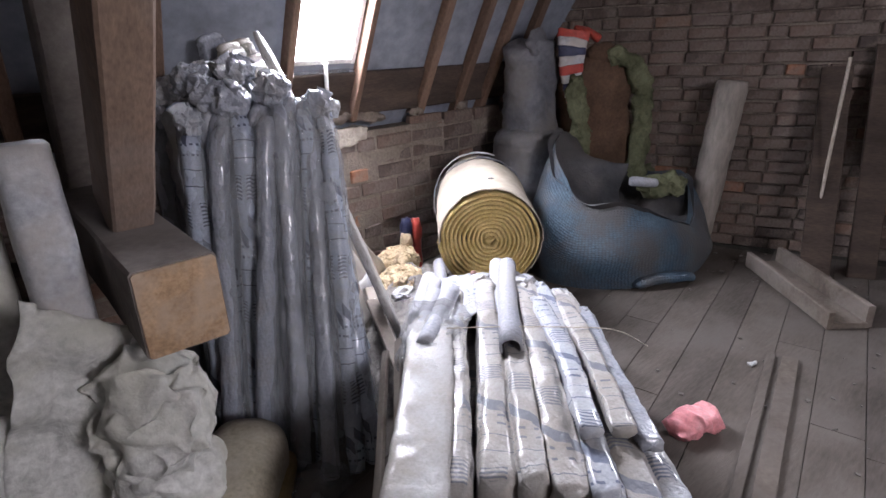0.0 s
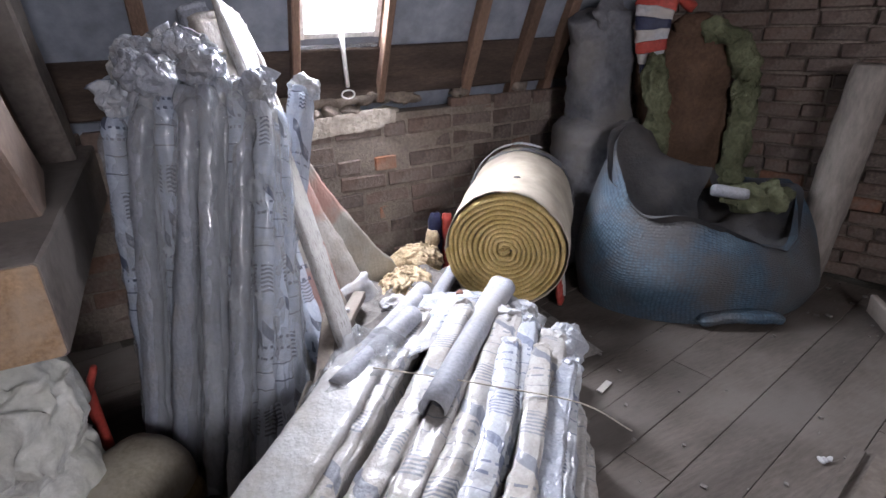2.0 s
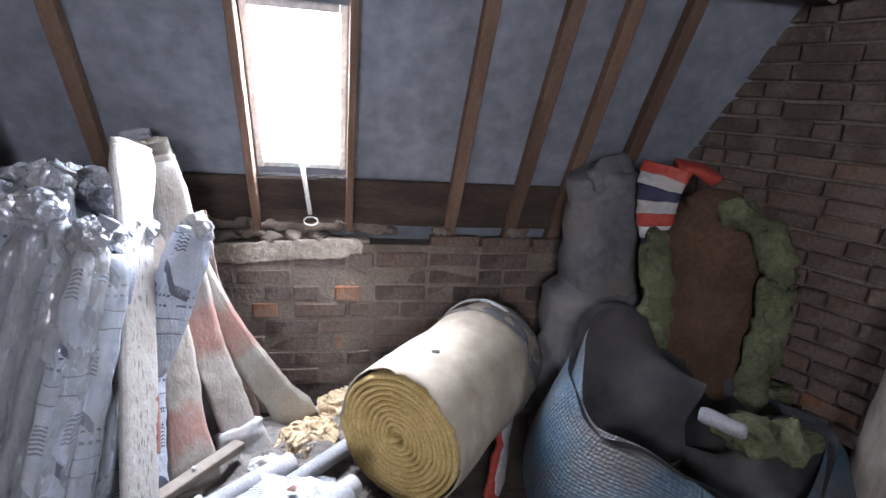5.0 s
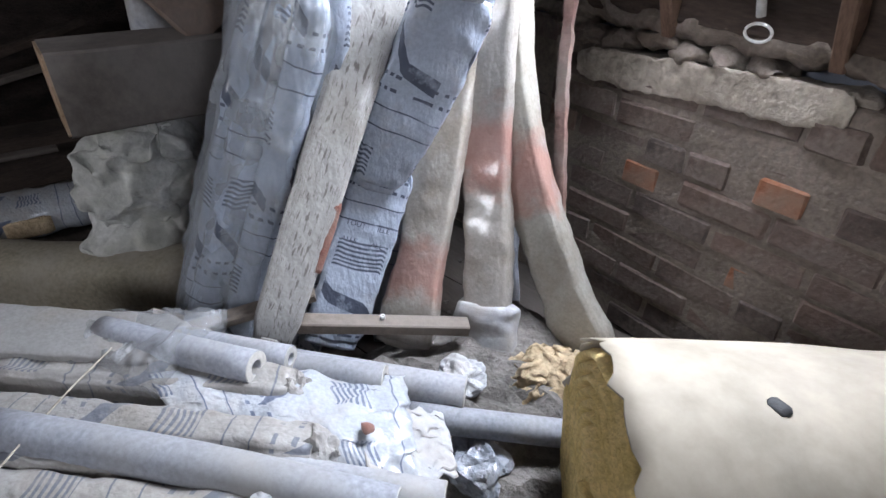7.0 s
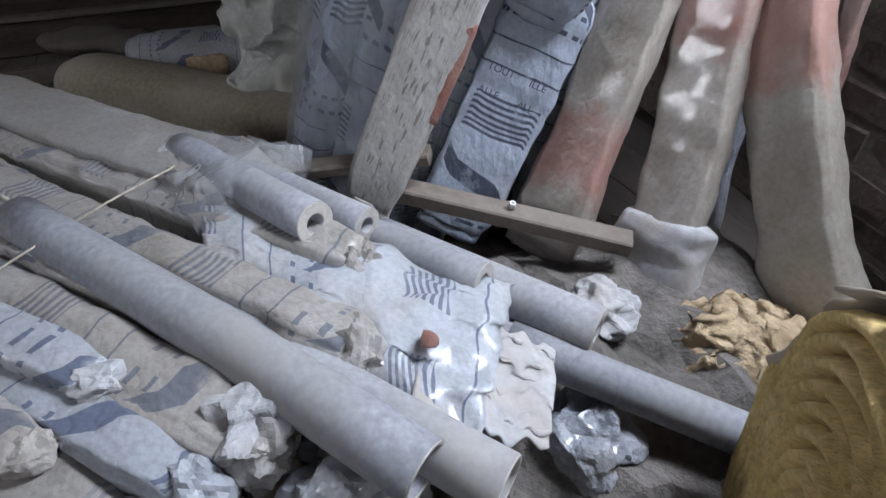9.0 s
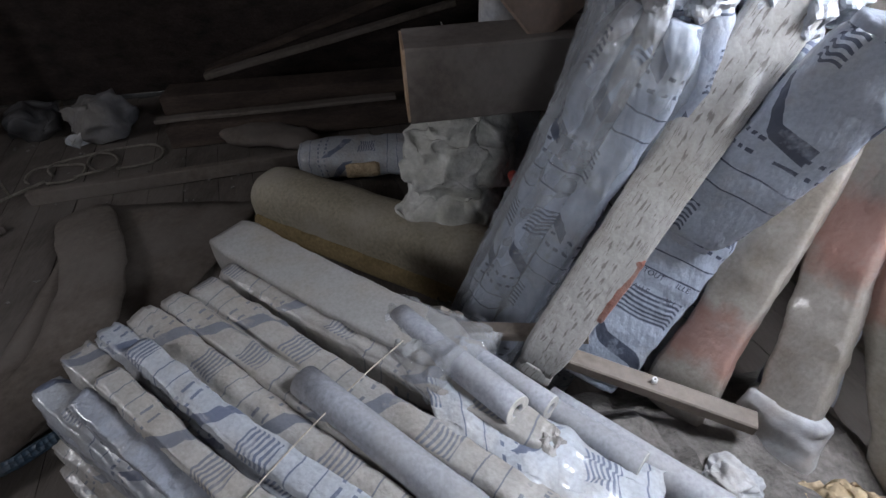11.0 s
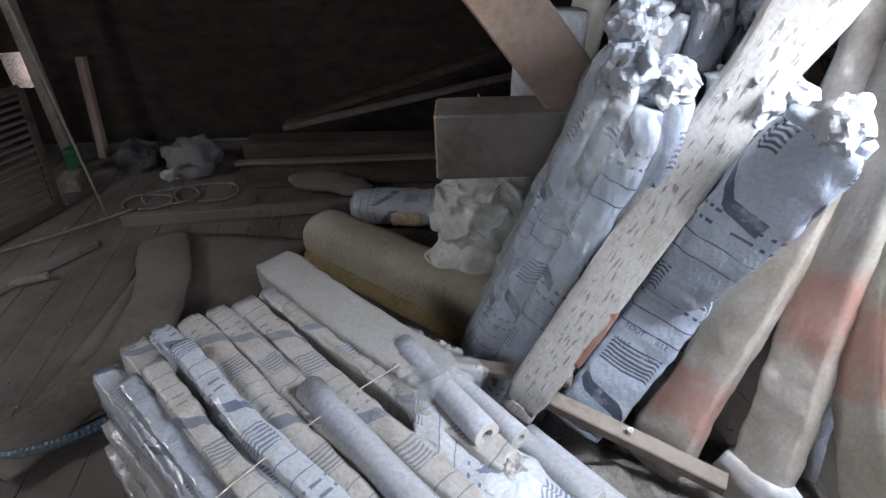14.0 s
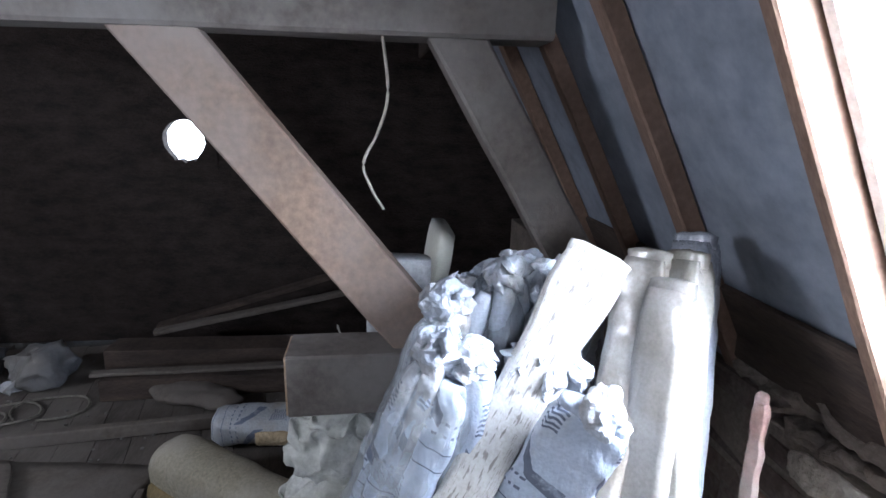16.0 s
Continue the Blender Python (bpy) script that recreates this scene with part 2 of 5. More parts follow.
def pipe(bm, points, r, wall=0.006, n=10, ring=16):
    """A hollow round tube with real thickness and open ends."""
    pts = spine(points, n)
    outer, inner = [], []
    for i, p in enumerate(pts):
        d = pts[min(i + 1, n)] - pts[max(i - 1, 0)]
        m = along(p, p + d)
        for rows, rr in ((outer, r), (inner, r - wall)):
            rows.append([bm.verts.new(m @ Vector((rr * math.cos(2 * math.pi * j / ring), rr * math.sin(2 * math.pi * j / ring), 0))) for j in range(ring)])
    for rows, s in ((outer, 1), (inner, -1)):
        for a, b in zip(rows, rows[1:]):
            for j in range(ring):
                q = (a[j], a[(j + 1) % ring], b[(j + 1) % ring], b[j])
                f = bm.faces.new(q if s > 0 else q[::-1])
                f.smooth = True
    for o, i, s in ((outer[0], inner[0], -1), (outer[-1], inner[-1], 1)):
        for j in range(ring):
            q = (o[j], o[(j + 1) % ring], i[(j + 1) % ring], i[j])
            bm.faces.new(q if s > 0 else q[::-1])
    return bm


def blob(bm, centre, sx, sy, sz, crumple=0.02, freq=8.0, seed=0.0, div=4, turn=0.0):
    """A crumpled lump that sits flat on its underside."""
    r = bmesh.ops.create_icosphere(bm, subdivisions=div, radius=1.0)
    m = pose(*centre, 0, 0, turn)
    for v in r["verts"]:
        q = Vector((v.co.x * sx, v.co.y * sy, max(v.co.z, -0.72) * sz))
        nz = noise.noise_vector(q * freq + Vector((seed, seed, seed))) + 0.5 * noise.noise_vector(q * freq * 2.3 + Vector((0, seed, 2)))
        v.co = m @ (q + nz * crumple)
    for f in bm.faces:
        f.smooth = True
    return bm


def wad(bm, centre, sx, sy, sz, seed=0.0, turn=0.0, div=5):
    """A crumpled ball of sheet with sharp folds, flat underneath."""
    r = bmesh.ops.create_icosphere(bm, subdivisions=div, radius=1.0)
    m = pose(*centre, 0, 0, turn)
    for v in r["verts"]:
        d = v.co.normalized()
        near = noise.voronoi(d * 1.35 + Vector((seed, seed * 0.7, 3)))[0]
        small = noise.voronoi(d * 2.8 + Vector((seed, 5, seed)))[0]
        f = 1.0 - 0.42 * (near[1] - near[0]) - 0.13 * (small[1] - small[0]) + 0.28 * noise.noise(d * 1.6 + Vector((seed, 0, 1)))
        q = Vector((d.x * sx, d.y * sy, max(d.z * f, -0.7) * sz))
        v.co = m @ Vector((q.x * f, q.y * f, q.z))
    return bm


# ---- large structure ----
bm = bmesh.new()
box(bm, pose(1.2, 0.6, -0.06), 6.4, 5.6, 0.06)
floor = tagged(part("floor", bm, M_GAP), "dusty wooden attic floor of wide old boards", "floor", kind="structure")

WALL_Y, WALL_H = 2.78, 0.86


def holed(name, origin, u, v, size, hole, thick, mat, label, category="wall"):
    """A panel spanned by u and v with one rectangular opening through it, as one mesh."""
    bm = bmesh.new()
    us, vs = (0, hole[0], hole[1], size[0]), (0, hole[2], hole[3], size[1])
    n = Vector(u).cross(Vector(v)).normalized()
    o = Vector(origin)
    front = [[bm.verts.new(o + Vector(u) * a + Vector(v) * b) for b in vs] for a in us]
    back = [[bm.verts.new(o + Vector(u) * a + Vector(v) * b - n * thick) for b in vs] for a in us]
    for i in range(3):
        for j in range(3):
            if i == 1 and j == 1:
                continue
            bm.faces.new((front[i][j], front[i + 1][j], front[i + 1][j + 1], front[i][j + 1]))
            bm.faces.new((back[i][j], back[i][j + 1], back[i + 1][j + 1], back[i + 1][j]))
    ring = [(1, 1), (2, 1), (2, 2), (1, 2)]
    for (a, b), (c, d) in zip(ring, ring[1:] + ring[:1]):
        bm.faces.new((front[a][b], back[a][b], back[c][d], front[c][d]))
    edge = [(0, 0), (3, 0), (3, 3), (0, 3)]
    for (a, b), (c, d) in zip(edge, edge[1:] + edge[:1]):
        bm.faces.new((front[a][b], front[c][d], back[c][d], back[a][b]))
    bmesh.ops.recalc_face_normals(bm, faces=bm.faces)
    return tagged(part(name, bm, mat), label, category, kind="structure")


# knee wall core, set back behind its brick faces
bm = bmesh.new()
box(bm, pose(0.9, WALL_Y + 0.004 + 0.12, 0.39), 4.9, 0.24, 0.78, 0.004)
wall_north = tagged(part("wall_north", bm, M_MORTAR), "low sooty brick knee wall with ragged mortar top", "wall", kind="structure")

# gable with its window opening
GW = (1.30, 1.70, 1.44, 1.86)
wall_east = holed("wall_east", G0 - GD * 0.3 - GN * 0.010, GD, Vector((0, 0, 1)), (4.8, 2.45), (GW[0] + 0.3, GW[1] + 0.3, GW[2], GW[3]), 0.22, M_MORTAR, "dark old brick gable wall with a small window opening")
# far gable with its round hole and a low one
HOLE = (0.64, 0.90, 1.11, 1.41)
wall_west = holed("wall_west", (WEST, -0.1, 0), (0, 1, 0), (0, 0, 1), (3.2, 2.45), (HOLE[0] + 0.1, HOLE[1] + 0.1, HOLE[2], HOLE[3]), 0.11, M_FARBRICK, "dark brick gable wall with its deep shade put into the colour")
wall_west_2 = holed("wall_west_2", (WEST, -2.3, 0), (0, 1, 0), (0, 0, 1), (2.2, 2.45), (1.08, 1.28, 0.38, 0.60), 0.25, M_FARBRICK, "shade-darkened brick gable wall with a broken hole")
# added partition closes the attic on its unseen south side
wall_south = holed("wall_south", (5.0, -1.9, 0), (-1, 0, 0), (0, 0, 1), (6.6, 2.45), (3.70, 4.50, 1.38, 2.12), 0.2, M_DARKWOOD, "unseen dark boarded partition added to close the attic, with a window opening")
# added flat ceiling stands in for the roof going on upwards
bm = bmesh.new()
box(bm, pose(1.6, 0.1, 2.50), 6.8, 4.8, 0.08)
ceiling = tagged(part("ceiling", bm, M_DARKWOOD), "flat dark boarded ceiling added in place of the roof above", "ceiling", kind="structure")

# felt-lined roof slope with the rooflight's opening
SV = Vector((0, -K, 1))
SZ0 = 0.72
roof = holed("roof_slope", on_slope(-1.6, SZ0), (1, 0, 0), SV, (5.2, 1.78), (SKY_X0 + 1.6, SKY_X1 + 1.6, SKY_Z0 - SZ0, SKY_Z1 - SZ0), 0.10, M_LINING, "blue-grey felt lining on the roof slope", "roof")

# rafters, purlin and truss
for i, x in enumerate((-1.0, -0.55, -0.15, 0.28, 0.72, 2.0, 2.27, 2.47, 2.68)):
    bm = bmesh.new()
    timber(bm, on_slope(x, 0.80, 0.028), on_slope(x, 2.38, 0.028), 0.05, 0.05, SLN, 0.004, 0.002, 10, i)
    tagged(part("rafter", bm, M_RAFTER), "reddish pine rafter against the felt lining", "rafter", "rafters of the slope", "structure")
bm = bmesh.new()
timber(bm, (-1.5, C - K * 1.86 - 0.10, 1.83), (3.1, C - K * 1.86 - 0.10, 1.83), 0.12, 0.14, (0, 0, 1), 0.01, 0.004, 14)
tagged(part("purlin", bm, M_DARKWOOD), "dark heavy purlin under the rafters", "beam", kind="structure")
bm = bmesh.new()
timber(bm, (-1.5, WALL_Y + 0.06, 0.90), (2.9, WALL_Y + 0.06, 0.90), 0.10, 0.08, (0, 0, 1), 0.008, 0.004, 14)
tagged(part("wall_plate", bm, M_DARKWOOD), "dark wall plate on the knee wall", "beam", kind="structure")

tie = thing("tie_beam", (0.407, 1.62, 0.59), "cut-off square tie beam with a sawn orange end", "beam")
bm = bmesh.new()
timber(bm, (0.407, 1.623, 0.687), (0.407, 2.80, 0.687), 0.164, 0.19, (0, 0, 1), 0.006, 0.004, 12)
part("body", bm, M_BEAM, tie)
bm = bmesh.new()
timber(bm, (0.407, 1.617, 0.687), (0.407, 1.624, 0.687), 0.158, 0.184, (0, 0, 1), 0.006, 0.002, 1)
part("sawn_end", bm, M_BEAMEND, tie, "fresh sawn orange end grain")
bm = bmesh.new()
timber(bm, (0.41, 2.015, 0.80), (0.41, 1.115, 1.93), 0.165, 0.09, (1, 0, 0), 0.006, 0.003, 10, 4)
tagged(part("brace", bm, M_BRACE), "brown slanting roof brace on the tie beam", "beam")
bm = bmesh.new()
timber(bm, (0.41, 2.60, 0.80), (0.41, 2.00, 1.80), 0.135, 0.10, (1, 0, 0), 0.008, 0.004, 10, 9)
tagged(part("principal_rafter", bm, M_BEAM), "grey-brown heavy principal rafter", "beam")
bm = bmesh.new()
timber(bm, (0.41, -1.4, 1.735), (0.41, 2.34, 1.735), 0.15, 0.19, (0, 0, 1), 0.01, 0.005, 16, 2)
tagged(part("collar", bm, M_BEAM), "pale weathered collar beam across the truss", "beam")

# ---- materials of the things ----
def film(name, tint, dust, rough=0.28, dustiness=0.5, marks=None, coat=0.6, bump=0.5, flecks=0.0, red=None):
    """Dusty, wrinkled plastic sheeting; marks: a colour for the print on it."""
    m, nt, b = material(name, rough)
    a = noise_fac(nt, 7, 5)
    w = noise_fac(nt, 26, 4, (1, 1, 0.45))
    col = mixed(nt, ramp(nt, a, [(0.62 - dustiness * 0.4, (0, 0, 0)), (0.85 - dustiness * 0.3, (1, 1, 1))]), tint, dust)
    f = noise_fac(nt, 120, 4)
    col = mixed(nt, 0.3, col, ramp(nt, f, [(0.35, (0.55, 0.53, 0.5)), (0.6, (1.1, 1.1, 1.1))]), "MULTIPLY")
    oi = nt.nodes.new("ShaderNodeObjectInfo")
    col = mixed(nt, 0.4, col, ramp(nt, oi.outputs["Random"], [(0.0, (0.7, 0.7, 0.72)), (1.0, (1.2, 1.18, 1.15))]), "MULTIPLY")
    if marks:
        uvn = nt.nodes.new("ShaderNodeUVMap")
        sep = nt.nodes.new("ShaderNodeSeparateXYZ")
        nt.links.new(uvn.outputs[0], sep.inputs[0])
        u, v = sep.outputs[0], sep.outputs[1]
        vm = maths(nt, "MODULO", v, 0.36)
        um = maths(nt, "MODULO", u, 0.13)
        band = lambda x, lo, hi: maths(nt, "MULTIPLY", maths(nt, "GREATER_THAN", x, lo), maths(nt, "LESS_THAN", x, hi))
        line = maths(nt, "MAXIMUM", band(vm, 0.010, 0.0135), band(vm, 0.055, 0.058))
        wave = maths(nt, "ADD", maths(nt, "MULTIPLY", vm, 95.0), maths(nt, "MULTIPLY", maths(nt, "SINE", maths(nt, "MULTIPLY", um, 160.0)), 0.22))
        waves = maths(nt, "MULTIPLY", maths(nt, "GREATER_THAN", maths(nt, "FRACT", wave), 0.5), maths(nt, "MULTIPLY", band(vm, 0.255, 0.325), band(um, 0.02, 0.085)))
        # a slanting picture of a tube
        sl = maths(nt, "ADD", maths(nt, "MULTIPLY", maths(nt, "SUBTRACT", um, 0.06), 0.9), maths(nt, "SUBTRACT", vm, 0.165))
        tube = maths(nt, "MULTIPLY", band(sl, -0.016, 0.018), band(um, 0.012, 0.105))
        words = maths(nt, "MULTIPLY", band(maths(nt, "MODULO", vm, 0.028), 0.006, 0.013), maths(nt, "MULTIPLY", band(vm, 0.07, 0.125), maths(nt, "GREATER_THAN", maths(nt, "FRACT", maths(nt, "MULTIPLY", um, 47.0)), 0.45)))
        allm = maths(nt, "MAXIMUM", maths(nt, "MAXIMUM", line, waves), maths(nt, "MAXIMUM", tube, words))
        worn = maths(nt, "MULTIPLY", allm, ramp(nt, noise_fac(nt, 18, 4), [(0.28, (0.15, 0.15, 0.15)), (0.42, (0.92, 0.92, 0.92))]))
        col = mixed(nt, worn, col, marks)
    if flecks:
        uvn = nt.nodes.new("ShaderNodeUVMap")
        mp = nt.nodes.new("ShaderNodeMapping")
        mp.inputs["Scale"].default_value = (620, 30, 1)
        nt.links.new(uvn.outputs[0], mp.inputs[0])
        fn = nd(nt, "ShaderNodeTexNoise", Scale=1.0, Detail=3.0)
        nt.links.new(mp.outputs[0], fn.inputs["Vector"])
        col = mixed(nt, ramp(nt, fn.outputs["Fac"], [(0.57, (0, 0, 0)), (0.63, (flecks,) * 3)]), col, (0.13, 0.115, 0.10))
    if red:
        uvn = nt.nodes.new("ShaderNodeUVMap")
        sep = nt.nodes.new("ShaderNodeSeparateXYZ")
        nt.links.new(uvn.outputs[0], sep.inputs[0])
        mid = maths(nt, "SUBTRACT", 1.0, maths(nt, "DIVIDE", maths(nt, "ABSOLUTE", maths(nt, "SUBTRACT", sep.outputs[1], (red[0] + red[1]) / 2)), red[1] - red[0]))
        wash = maths(nt, "ADD", mid, maths(nt, "MULTIPLY", maths(nt, "SUBTRACT", noise_fac(nt, 14, 4), 0.5), 0.9))
        col = mixed(nt, ramp(nt, wash, [(0.46, (0, 0, 0)), (0.80, (0.55, 0.55, 0.55))]), col, (0.36, 0.13, 0.10))
    nt.links.new(col, b.inputs["Base Color"])
    b.inputs["Coat Weight"].default_value = coat
    b.inputs["Coat Roughness"].default_value = 0.13
    nt.links.new(ramp(nt, a, [(0.35, (rough, rough, rough)), (0.65, (0.75, 0.75, 0.75))]), b.inputs["Roughness"])
    crease = maths(nt, "ABSOLUTE", maths(nt, "SUBTRACT", noise_fac(nt, 17, 3, (1, 1, 0.35)), 0.5))
    fold = maths(nt, "ABSOLUTE", maths(nt, "SUBTRACT", noise_fac(nt, 44, 2), 0.5))
    height = maths(nt, "ADD", maths(nt, "MULTIPLY", w, 0.6), maths(nt, "ADD", maths(nt, "MULTIPLY", crease, 1.6), maths(nt, "MULTIPLY", fold, 0.5)))
    bumped(nt, b, height, bump, 0.012)
    return m


def clear_film(name, tint=(0.55, 0.58, 0.62), cover=0.27):
    """Clear, wrinkled, slightly milky plastic."""
    m, nt, b = material(name, 0.13)
    nt.links.new(ramp(nt, noise_fac(nt, 12, 4), [(0.3, tint), (0.7, tuple(c * 0.75 for c in tint))]), b.inputs["Base Color"])
    tr = nt.nodes.new("ShaderNodeBsdfTransparent")
    mx = nt.nodes.new("ShaderNodeMixShader")
    nt.links.new(ramp(nt, noise_fac(nt, 9, 5), [(0.3, (cover * 0.5,) * 3), (0.7, (min(1, cover * 1.8),) * 3)]), mx.inputs[0])
    nt.links.new(tr.outputs[0], mx.inputs[1])
    nt.links.new(b.outputs[0], mx.inputs[2])
    nt.links.new(mx.outputs[0], nt.nodes["Material Output"].inputs[0])
    crease = maths(nt, "ABSOLUTE", maths(nt, "SUBTRACT", noise_fac(nt, 15, 3, (1, 1, 0.3)), 0.5))
    bumped(nt, b, maths(nt, "ADD", noise_fac(nt, 30, 5, (1, 1, 0.4)), maths(nt, "MULTIPLY", crease, 3.0)), 1.0, 0.02)
    return m


M_GREYBAG = film("dusty_grey_plastic", (0.275, 0.295, 0.34), (0.30, 0.28, 0.26), 0.2, 0.35, None, 0.8, 0.8)
M_PILEBAG = film("very_dusty_pale_plastic", (0.35, 0.34, 0.33), (0.29, 0.26, 0.228), 0.4, 0.65, (0.13, 0.14, 0.17), 0.2, 0.45, 0.12)
M_PRINT = film("blue_printed_film", (0.33, 0.375, 0.46), (0.35, 0.34, 0.33), 0.3, 0.25, (0.035, 0.045, 0.075))
M_PRINTPALE = film("pale_printed_film", (0.37, 0.395, 0.435), (0.33, 0.305, 0.275), 0.35, 0.4, (0.10, 0.12, 0.18), 0.4)
M_WHITESTRIP = film("white_embossed_film", (0.45, 0.435, 0.41), (0.36, 0.33, 0.29), 0.4, 0.3, None, 0.3, 0.25, 0.8)
M_TUBE = grainy("grey_foam_tube", (0.27, 0.28, 0.315), (0.33, 0.34, 0.375), (0.34, 0.325, 0.305), 0.7, 4, 110, None, 0.12, 0.002, 0.2)
# dark tone that paints the shade down inside the tubes
M_BORESHADE = grainy("bore_shade", (0.03, 0.03, 0.035), (0.06, 0.06, 0.065))
M_CLEAR = clear_film("clear_wrinkled_plastic")
M_MILKY = clear_film("milky_torn_plastic", (0.52, 0.53, 0.55), 0.30)
M_RED = grainy("red_tape", (0.22, 0.085, 0.065), (0.31, 0.14, 0.105), (0.28, 0.21, 0.18), 0.5, 12, 70)
M_YELLOW = grainy("yellow_mineral_wool", (0.56, 0.41, 0.15), (0.74, 0.56, 0.26), None, 0.95, 18, 140, None, 0.9, 0.006)
M_PAPER = grainy("cream_kraft_facing", (0.33, 0.285, 0.225), (0.40, 0.35, 0.285), None, 0.7, 2, 11, None, 0.15, 0.004)
M_FLUFF = grainy("pale_yellow_wool", (0.48, 0.36, 0.22), (0.62, 0.49, 0.33), None, 0.95, 16, 70, None, 1.0, 0.01)
M_DARKSACK = grainy("dark_plastic_lining", (0.018, 0.02, 0.024), (0.05, 0.052, 0.058), (0.07, 0.063, 0.06), 0.55, 5, 50)
M_GREYSACK = grainy("dusty_grey_sack", (0.10, 0.105, 0.12), (0.19, 0.19, 0.205), (0.16, 0.145, 0.13), 0.55, 4, 40, None, 0.5, 0.01)
M_MOSS = grainy("greenish_wool", (0.07, 0.078, 0.04), (0.19, 0.20, 0.12), None, 0.95, 9, 60, None, 1.0, 0.015)
M_BROWNSACK = grainy("brown_sacking", (0.06, 0.035, 0.022), (0.12, 0.07, 0.045), None, 0.9, 5, 70, None, 0.6, 0.006)
M_PINK = grainy("pink_plastic_bag", (0.62, 0.20, 0.22), (0.80, 0.34, 0.36), None, 0.35, 9, 50, None, 0.6, 0.006, 0, 0.5)
M_OLIVE = grainy("olive_foam_mat", (0.29, 0.255, 0.19), (0.40, 0.355, 0.27), (0.36, 0.325, 0.275), 0.9, 4, 90, None, 0.3, 0.004)
M_OLIVEEDGE = grainy("yellow_foam_edge", (0.21, 0.155, 0.075), (0.32, 0.24, 0.125), None, 0.9, 8, 90)
M_PLASTER = grainy("mould_stained_paper", (0.50, 0.50, 0.47), (0.68, 0.67, 0.64), (0.42, 0.41, 0.34), 0.9, 6, 50, None, 0.6, 0.008)
M_WHITE = grainy("white_foam_board", (0.66, 0.66, 0.65), (0.80, 0.80, 0.78), (0.55, 0.53, 0.45), 0.8, 3, 60, None, 0.4, 0.005)
M_CARD = grainy("dusty_cardboard", (0.085, 0.068, 0.057), (0.15, 0.125, 0.105), (0.14, 0.12, 0.108), 0.95, 3, 40, None, 0.4, 0.006)
M_BATTEN = grainy("raw_batten_wood", (0.13, 0.105, 0.085), (0.23, 0.19, 0.16), (0.24, 0.21, 0.185), 0.85, 5, 60, None, 0.5, 0.003)
M_DEBRIS = grainy("grey_attic_dust", (0.12, 0.11, 0.10), (0.23, 0.21, 0.195), None, 0.95, 12, 70, None, 0.9, 0.01)
M_LEAF = grainy("torn_white_paper", (0.37, 0.38, 0.41), (0.50, 0.51, 0.52), (0.4, 0.365, 0.33), 0.7, 9, 60, None, 0.4, 0.004)
M_BLUE = grainy("bright_blue_print", (0.05, 0.10, 0.32), (0.10, 0.18, 0.48), None, 0.5, 9, 60)
M_NAVY = grainy("navy_plastic", (0.015, 0.018, 0.05), (0.03, 0.035, 0.08), None, 0.45, 6, 60)
M_REDBAG = grainy("red_plastic", (0.36, 0.045, 0.035), (0.46, 0.075, 0.055), None, 0.45, 6, 60)
M_ROPE = grainy("pale_cable", (0.35, 0.31, 0.25), (0.5, 0.45, 0.38), None, 0.7, 20, 90)
# darker copy of the pale cable; the far end's dimness is in its colour
M_DIMCABLE = grainy("dim_toned_cable", (0.13, 0.115, 0.095), (0.22, 0.195, 0.165), None, 0.7, 20, 90)
M_LOG = grainy("dusty_round_log", (0.19, 0.165, 0.145), (0.33, 0.29, 0.26), None, 0.9, 6, 50, (1, 1, 0.3), 0.6, 0.006)
M_METAL = grainy("galvanised_stay", (0.55, 0.55, 0.56), (0.7, 0.7, 0.7), None, 0.4, 8, 60)
M_FADEDRED = grainy("faded_pink_film", (0.26, 0.155, 0.13), (0.34, 0.22, 0.19), (0.30, 0.25, 0.22), 0.5, 9, 70)
M_INK = grainy("dark_ink", (0.05, 0.055, 0.08), (0.08, 0.085, 0.11), None, 0.6, 9, 60)


def blue_sack_material():
    m, nt, b = material("blue_woven_sack", 0.5)
    uvn = nt.nodes.new("ShaderNodeUVMap")
    mp = nt.nodes.new("ShaderNodeMapping")
    mp.inputs["Scale"].default_value = (70, 70, 1)
    nt.links.new(uvn.outputs[0], mp.inputs[0])
    v = nt.nodes.new("ShaderNodeTexVoronoi")
    v.inputs["Scale"].default_value = 1.0
    v.inputs["Randomness"].default_value = 0.35
    nt.links.new(mp.outputs[0], v.inputs["Vector"])
    a = noise_fac(nt, 4, 4)
    col = ramp(nt, a, [(0.35, (0.035, 0.07, 0.11)), (0.7, (0.085, 0.145, 0.195))])
    col = mixed(nt, 0.7, col, ramp(nt, v.outputs["Distance"], [(0.1, (1.5, 1.5, 1.5)), (0.7, (0.45, 0.45, 0.45))]), "MULTIPLY")
    col = mixed(nt, ramp(nt, noise_fac(nt, 3, 5), [(0.40, (0, 0, 0)), (0.56, (0.92, 0.92, 0.92))]), col, (0.075, 0.072, 0.072))
    nt.links.new(col, b.inputs["Base Color"])
    bumped(nt, b, v.outputs["Distance"], 0.8, 0.006)
    return m


M_BLUESACK = blue_sack_material()


# ---- floor boards ----
R12 = pose(1.2, 0.6, 0, 0, 0, 12)


def indoors(p):
    return p.x > WEST + 0.01 and -1.93 < p.y < WALL_Y + 0.03 and (p - G0).dot(GN) > 0.0


